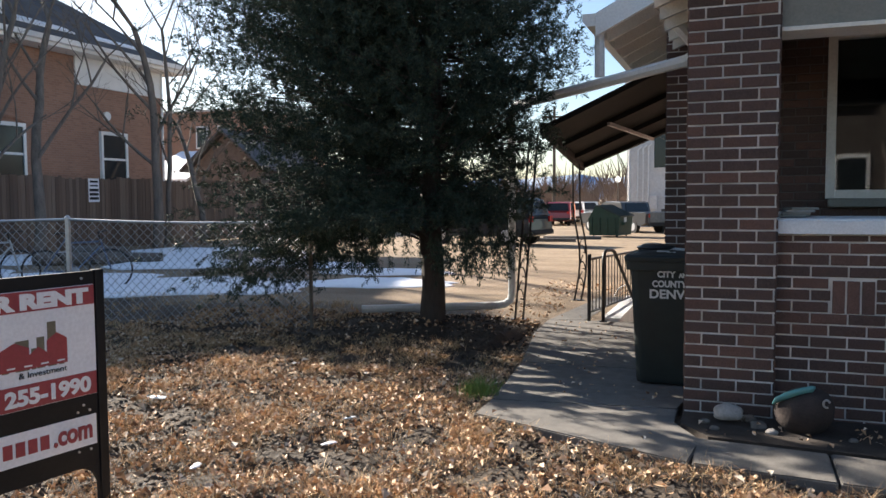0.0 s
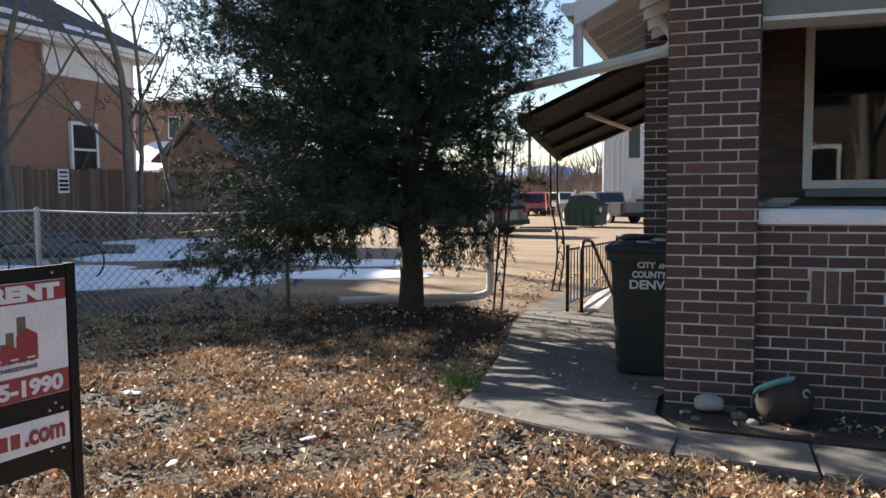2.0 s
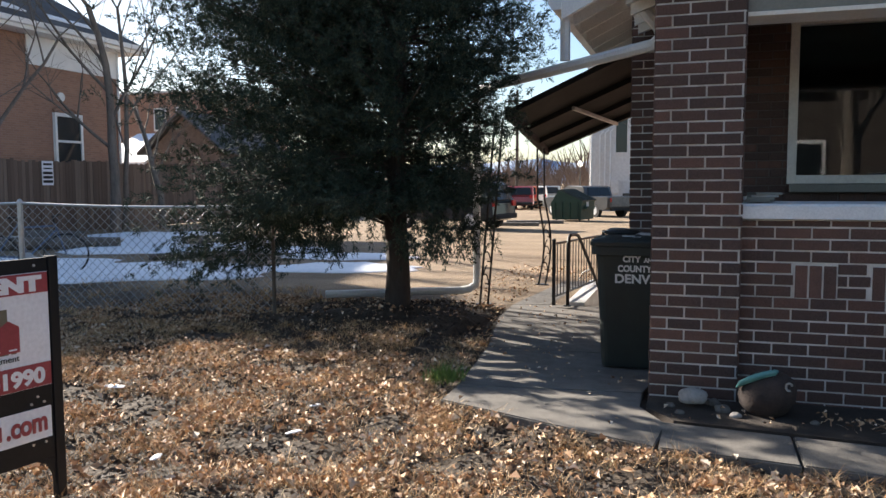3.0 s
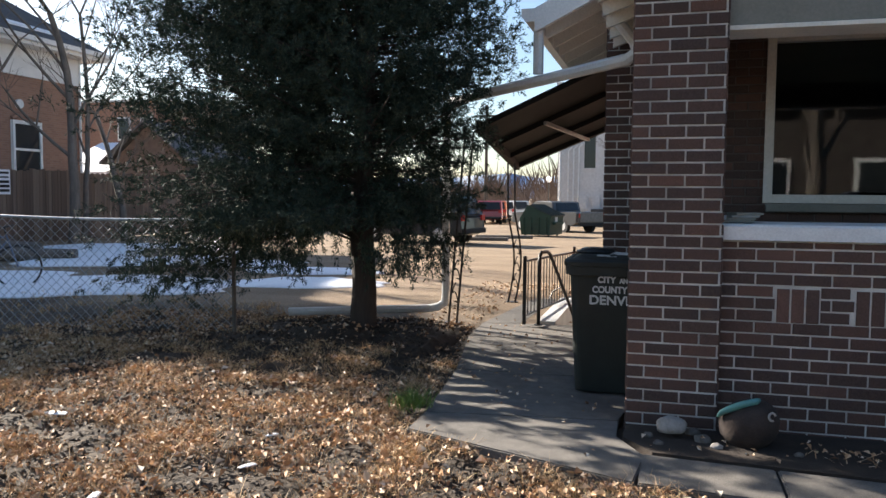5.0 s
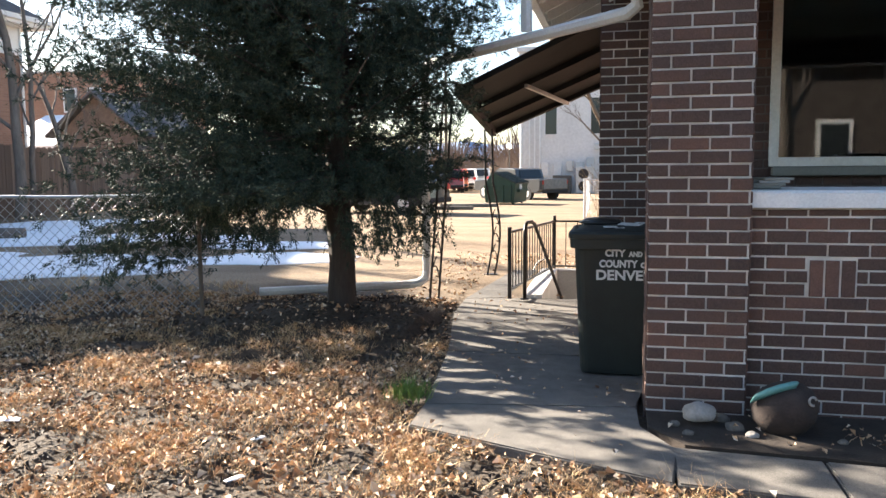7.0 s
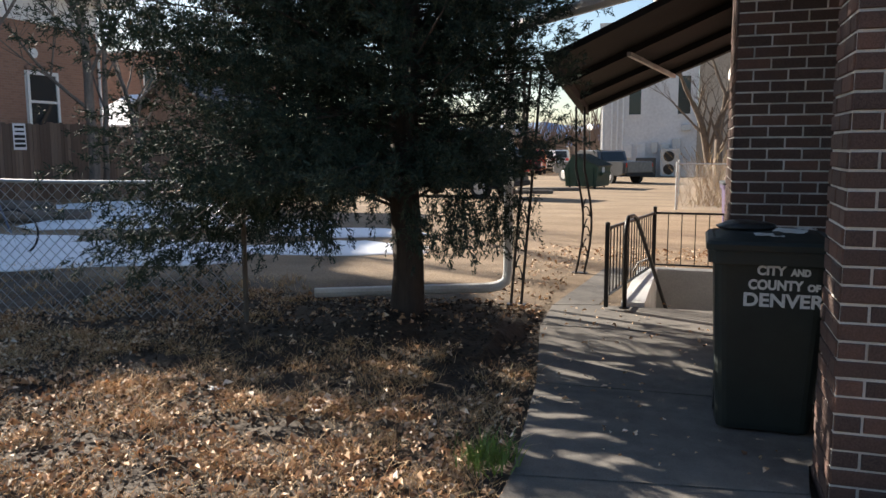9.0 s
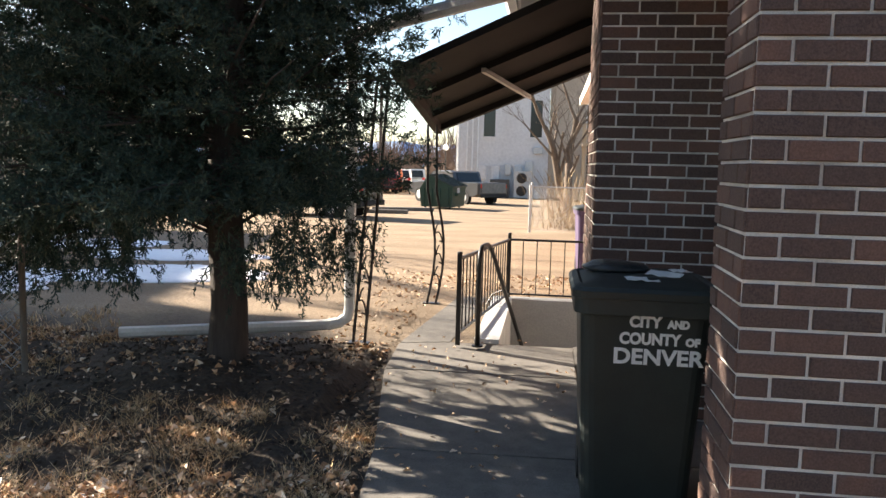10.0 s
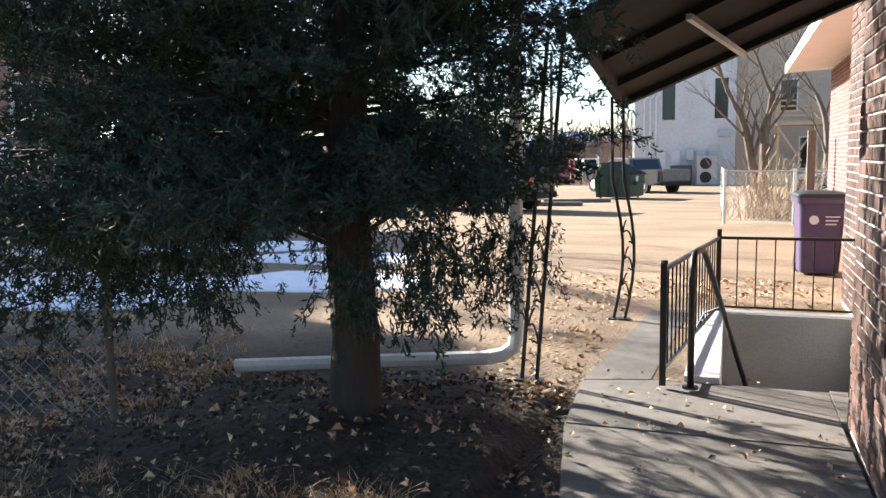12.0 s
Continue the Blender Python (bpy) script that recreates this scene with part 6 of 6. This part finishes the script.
for k in range(5):
    part("louvre", box(B(), 0.1, -0.012, 0.25 + 0.16 * k, 1.1, -0.001, 0.33 + 0.16 * k), M_IRON, acd)

# tan building with outside stair
M_TAN = simple("tan_stucco", (0.42, 0.34, 0.26), (0.55, 0.46, 0.36), 0.9, scale=0.6, fine=10, b=0.2, coords="World")
tb = thing("stair_building", "tan stucco building with a wooden outside stair", "building", (-0.78, 49.2, -0.68))
part("wall", box(B(), 0, 0, 0, 16, 14, 9.0), M_TAN, tb)
for x, z in ((2.3, 4.2), (5.6, 4.2), (8.9, 4.2), (3.4, 0.9), (7.0, 0.9)):
    w = part("window", box(B(), x, -0.03, z, x + 1.0, -0.001, z + 1.9), M_WHITE, tb)
    part("pane", box(B(), x + 0.08, -0.05, z + 0.08, x + 0.92, -0.031, z + 1.82), M_PANE_DARK, w)
M_LUMBER = simple("pale_lumber", (0.45, 0.33, 0.21), (0.58, 0.45, 0.30), 0.85, scale=2, fine=20, b=0.2)
stair = thing("outside_stair", "pale wooden outside stair with landing and railings", "stair", (1.2, 45.2, -0.65))
part("landing", box(B(), 0, 0, 3.3, 4.0, 2.2, 3.5), M_LUMBER, stair)
for x in (0.05, 1.9, 3.85):
    for y in (0.05, 2.05):
        part("post", box(B(), x, y, 0, x + 0.14, y + 0.14, 4.6), M_LUMBER, stair)
for z in (3.75, 4.0, 4.25, 4.55):
    part("rail", box(B(), 0.0, -0.02, z, 4.0, 0.045, z + 0.09), M_LUMBER, stair)
bm = B()
extrude_profile(bm, [(4.0, 3.5), (4.0, 3.2), (8.6, 0.0), (9.0, 0.0)], 0.0, 0.08, "y")
part("stringer", bm, M_LUMBER, stair)
bm = B()
extrude_profile(bm, [(4.0, 4.5), (4.0, 4.4), (8.8, 0.95), (8.8, 1.05)], 0.0, 0.08, "y")
part("handrail", bm, M_LUMBER, stair)
for k in range(14):
    x, z = 4.1 + 0.32 * k, 3.3 - 0.235 * k
    part("tread", box(B(), x, 0.08, z - 0.04, x + 0.34, 1.2, z), M_LUMBER, stair)
for a, b in (((0.1, 3.2), (1.3, 1.4)), ((3.8, 3.2), (2.5, 1.4)), ((0.1, 0.3), (2.0, 3.2))):
    bm = B()
    tube(bm, [(a[0], 0.0, a[1]), (b[0], 0.0, b[1])], 0.07, 4)
    part("brace", bm, M_LUMBER, stair)

# side-yard chain-link with brush
rf = thing("yard_fence", "low chain-link fence with dry brush behind it", "fence")
RP = [Vector((-1.1, 18.1, -0.36)), Vector((0.35, 18.0, -0.36)), Vector((2.2, 17.9, -0.36)), Vector((4.2, 17.8, -0.36))]
RB = Vector((-1.25, 26.0, -0.43))
for p in RP + [RB]:
    bm = B()
    tube(bm, [p, up(p, 1.25)], 0.035, 8)
    part("post", bm, M_GALV, rf)
for a, b in list(zip(RP, RP[1:])) + [(RP[0], RB)]:
    bm = B()
    tube(bm, [up(a, 1.2), up(b, 1.2)], 0.02, 6)
    part("top_rail", bm, M_GALV, rf)
    bm = B()
    ln, u_ = (b - a).length, (b - a).normalized()
    k = -1.15
    while k < ln:
        for sg in (1, -1):
            q0, q1 = (k, k + 1.15) if sg > 0 else (k + 1.15, k)
            e0, e1 = min(max(q0, 0), ln), min(max(q1, 0), ln)
            za, zb = 0.03 + (abs(e0 - q0)), 1.18 - abs(e1 - q1)
            if zb - za > 0.05:
                tube(bm, [a + u_ * e0 + Vector((0, 0, za)), a + u_ * e1 + Vector((0, 0, zb))], 0.0013, 3, caps=False)
        k += 0.10
    part("mesh_wire", bm, M_GALV, rf)["kind"] = "stuff"
gate_post = thing("timber_post", "weathered grey timber gate post", "post", (0.38, 15.5, -0.34))
part("shaft", box(B(), 0, 0, 0, 0.14, 0.14, 2.0, 0.01), M_BARK_GREY, gate_post)
bt = bare_tree("leafless forked tree in dry brush", (0.15, 30.0, -0.47), 9.0, 0.20, 52, (-0.12, 0.0), 5, spread=0.7, stems=2, low=0.42, mat=simple("tan_bark", (0.10, 0.075, 0.055), (0.19, 0.145, 0.11), 0.95, scale=9, fine=60, b=0.6))
bare_tree("slender leafless tree beyond the brush", (2.5, 33.0, -0.5), 9.0, 0.16, 61, (0.05, 0), 4, low=0.45)
# brush: thin straw stems
rsb = np.random.RandomState(4)
n = 420
cx, cy = rsb.normal(0.1, 0.55, n), rsb.normal(20.0, 0.5, n)
a, h = rsb.uniform(0, 6.28, n), rsb.uniform(0.2, 1.0, n) ** 1.3 * 1.7
base = np.column_stack([cx, cy, np.full(n, -0.4)])
tip = base + np.column_stack([rsb.normal(0, 0.45, n) * h, rsb.normal(0, 0.4, n) * h, h])
s = np.column_stack([np.cos(a), np.sin(a), 0 * a]) * 0.006
M_STRAW, nt, bs = node_mat("straw_stem", 0.8)
nt.links.new(ramp(nt, random_fac(nt, True), [(0, (0.16, 0.10, 0.05)), (1, (0.38, 0.27, 0.14))]), bs.inputs["Base Color"])
tagged(new("dry_brush", quad_mesh("dry_brush", np.stack([base - s, base + s, tip + s, tip - s], 1).reshape(-1, 3), M_STRAW)), "tall dry straw-coloured brush behind the fence", "brush", kind="stuff")

# purple cart behind the house
M_PURPLE = simple("purple_plastic", (0.05, 0.03, 0.08), (0.078, 0.05, 0.118), 0.5, scale=5, fine=60, b=0.15)
pc = cart("purple recycling cart with a dark lid and white emblem", (0.08, 9.85, -0.27), 4, M_PURPLE, 0.60, 0.66, 1.06)
for o in pc.children:
    if o.name.startswith("lid"):
        o.data.materials[0] = M_BIN
bm = B()
tube(bm, [(-0.10, -0.275, 0.70), (-0.10, -0.285, 0.70)], 0.055, 18)
part("emblem", bm, M_LETTER, pc, "white round printed emblem")
for k in range(3):
    part("text_bar", box(B(), 0.03, -0.285, 0.73 - 0.045 * k, 0.19 - 0.02 * k, -0.27, 0.745 - 0.045 * k), M_LETTER, pc)

# street lamp, pole and wires
lampost = thing("street_lamp", "slim lamp post with a white globe", "street lamp", (-8.9, 60.0, -0.8))
bm = B()
tube(bm, [(0, 0, 0), (0, 0, 3.3)], [0.07, 0.04], 8)
part("pole", bm, M_IRON, lampost)
part("globe", turned([(0.05, 3.3), (0.2, 3.42), (0.22, 3.6), (0.1, 3.8), (0.02, 3.85)], 12), M_WHITE, lampost)
pole = thing("utility_pole", "tall brown wooden utility pole", "pole", (-14.6, 62.0, -0.85))
bm = B()
tube(bm, [(0, 0, 0), (0, 0, 10)], [0.16, 0.11], 8)
part("shaft", bm, M_BARK, pole)
part("crossarm", box(B(), -1.1, -0.06, 9.0, 1.1, 0.06, 9.15), M_BARK, pole)

# houses and trees beyond the board fence
far = thing("back_house", "flat-roofed red brick building with pale window frames", "building", (-36.5, 36.0, -0.5))
part("wall", box(B(), 0, 0, 0, 9.0, 9, 7.3), M_HBRICK, far)
part("coping", box(B(), -0.08, -0.08, 7.302, 9.08, 9.08, 7.42), M_LGREY, far)
for x in (4.9, 6.5):
    w = part("window", box(B(), x, -0.06, 5.0, x + 0.9, -0.001, 6.4), M_WHITE, far)
    part("pane", box(B(), x + 0.1, -0.08, 5.1, x + 0.8, -0.061, 6.3), M_PANE_DARK, w)
far2 = thing("garage", "grey garage with a shingled gable roof", "garage", (-27.4, 30.0, -0.4))
part("wall", box(B(), 0, 0, 0, 4.4, 6, 3.3), M_MORTAR_DARK, far2)
bm = B()
extrude_profile(bm, [(-0.45, 3.2), (2.2, 5.3), (4.85, 3.2), (4.85, 3.32), (2.2, 5.45), (-0.45, 3.32)], -0.4, 6.4, "y")
part("roof", bm, M_SHING, far2)
bm = B()
extrude_profile(bm, [(0.0, 3.301), (4.4, 3.301), (2.2, 5.2)], 0.0, 0.2, "y")
part("gable", bm, M_MORTAR_DARK, far2)
far3 = thing("shed", "low shed under a snow-covered lean-to roof", "shed", (-31.2, 30.0, -0.4))
part("wall", box(B(), 0, 0.2, 0, 3.3, 4, 2.6), M_LGREY, far3)
bm = B()
loft(bm, [[(-0.2, 0.0, 2.7), (3.5, 0.0, 2.7), (3.5, 0.0, 2.85), (-0.2, 0.0, 2.85)], [(-0.2, 4.2, 4.5), (3.5, 4.2, 4.5), (3.5, 4.2, 4.65), (-0.2, 4.2, 4.65)]])
part("roof", bm, M_SNOW, far3)


def far_trees(n_, x0, x1, y0, y1, h0, h1, seed):
    """A band of leafless far woods: many thin upright twigs."""
    rs = np.random.RandomState(seed)
    V = []
    cx_, cy_ = rs.uniform(x0, x1, n_), rs.uniform(y0, y1, n_)
    hh = rs.uniform(h0, h1, n_)
    for x, y, h in zip(cx_, cy_, hh):
        k = 26
        b0 = np.column_stack([np.full(k, x) + rs.normal(0, h * 0.03, k), np.full(k, y), gz(0, y) + h * rs.uniform(0, 0.45, k)])
        t0 = b0 + np.column_stack([rs.normal(0, h * 0.2, k), rs.normal(0, h * 0.1, k), h * rs.uniform(0.25, 0.55, k)])
        s_ = np.zeros((k, 3))
        s_[:, 0] = h * 0.010
        V.append(np.stack([b0 - s_, b0 + s_, t0 + s_ * 0.3, t0 - s_ * 0.3], 1).reshape(-1, 3))
    return np.concatenate(V)


M_TWIG = simple("far_twigs", (0.13, 0.095, 0.075), (0.22, 0.165, 0.13), 0.95, scale=0.2, b=0)
tagged(new("far_woods", quad_mesh("far_woods", far_trees(420, -120, 60, 75, 150, 4, 8.5, 2), M_TWIG)), "brown leafless woods along the lot's far edge", "woods", kind="stuff")
tagged(new("far_bushes", quad_mesh("far_bushes", far_trees(160, -45, -8, 62, 70, 1.5, 3.5, 7), M_TWIG)), "brown leafless bushes behind the parked cars", "bushes", kind="stuff")
for i, (x, y, ln, tn) in enumerate(((-6.2, 27.5, 2.4, 15), (-6.6, 25.2, 2.0, 5))):
    bm = B()
    box(bm, -ln / 2, -0.1, 0, ln / 2, 0.1, 0.14, 0.03)
    ob = solid("parking_kerb", bm, M_CONC, "grey concrete wheel stop on the dirt lot", "kerb", "wheel stops")
    ob.matrix_basis = pose(x, y, gz(x, y), 0, 0, tn)

# ---- distance ----
M_MT, nt, bs = node_mat("far_mountains", 1.0)
f_ = noise_fac(nt, 0.012, 8.0, coords="World", stretch=(1, 1, 2.2), lo=0.42, hi=0.62)
# distance haze is put into these blue base colours
nt.links.new(mix_col(nt, f_, (0.16, 0.26, 0.44), (0.55, 0.62, 0.72)), bs.inputs["Base Color"])
vs, fs = [], []
nmt = 120
for k in range(nmt + 1):
    x = -3000 + 50 * k
    h = 62 + 26 * noise.noise(Vector((x * 0.003, 0, 0))) + 14 * noise.noise(Vector((x * 0.012, 3, 0)))
    vs += [(x, 2300, -20), (x, 2330, h * 0.5), (x, 2380, h)]
    if k:
        a = 3 * k - 3
        fs += [(a, a + 3, a + 4, a + 1), (a + 1, a + 4, a + 5, a + 2)]
tagged(new("backdrop", raw_mesh("backdrop", vs, fs, M_MT)), "hazy blue mountain range with snow", "mountains", kind="structure")

# ---- across the street, seen only in the window glass ----
opp = thing("opposite_house", "dark gabled house across the street behind the walker", "house", (8.0, -24.0, -0.3), 180)
M_PALE = simple("brown_siding", (0.05, 0.04, 0.036), (0.08, 0.065, 0.055), 0.8, coords="World")
part("wall", box(B(), -9, 0, 0, 9, 8, 5.2), M_PALE, opp)
bm = B()
extrude_profile(bm, [(-9.6, 5.21), (9.6, 5.21), (0, 10.5)], -0.5, 8.5, "y")
part("roof", bm, M_SHING, opp)
for x in (-5.2, -0.6, 3.0):
    w = part("window", box(B(), x, -0.06, 1.3, x + 1.3, -0.001, 3.2), M_WHITE, opp)
    part("pane", box(B(), x + 0.15, -0.08, 1.45, x + 1.15, -0.061, 3.05), M_PANE_DARK, w)
bare_tree("large leafless street tree behind the walker", (3.9, -13.5, -0.12), 11, 0.3, 77, (0.15, 0), 4, low=0.4)

# ---- bricks last ----
SOLDIER = raw_mesh("brick", *[(lambda me: ([tuple(v.co) for v in me.vertices], [tuple(p.vertices) for p in me.polygons]))(brick_mesh(0.071, 0.205, 0.009, M_BRICK_RED))][0], M_BRICK_RED)
for sx, sy in SOLDIERS:
    ob = new("brick", SOLDIER)
    ob.parent = parapet
    ob.matrix_basis = Matrix.Translation((sx, sy, 0.648)) @ Matrix(((1, 0, 0), (0, -1, 0), (0, 0, 1))).to_4x4()
run_brick_jobs()
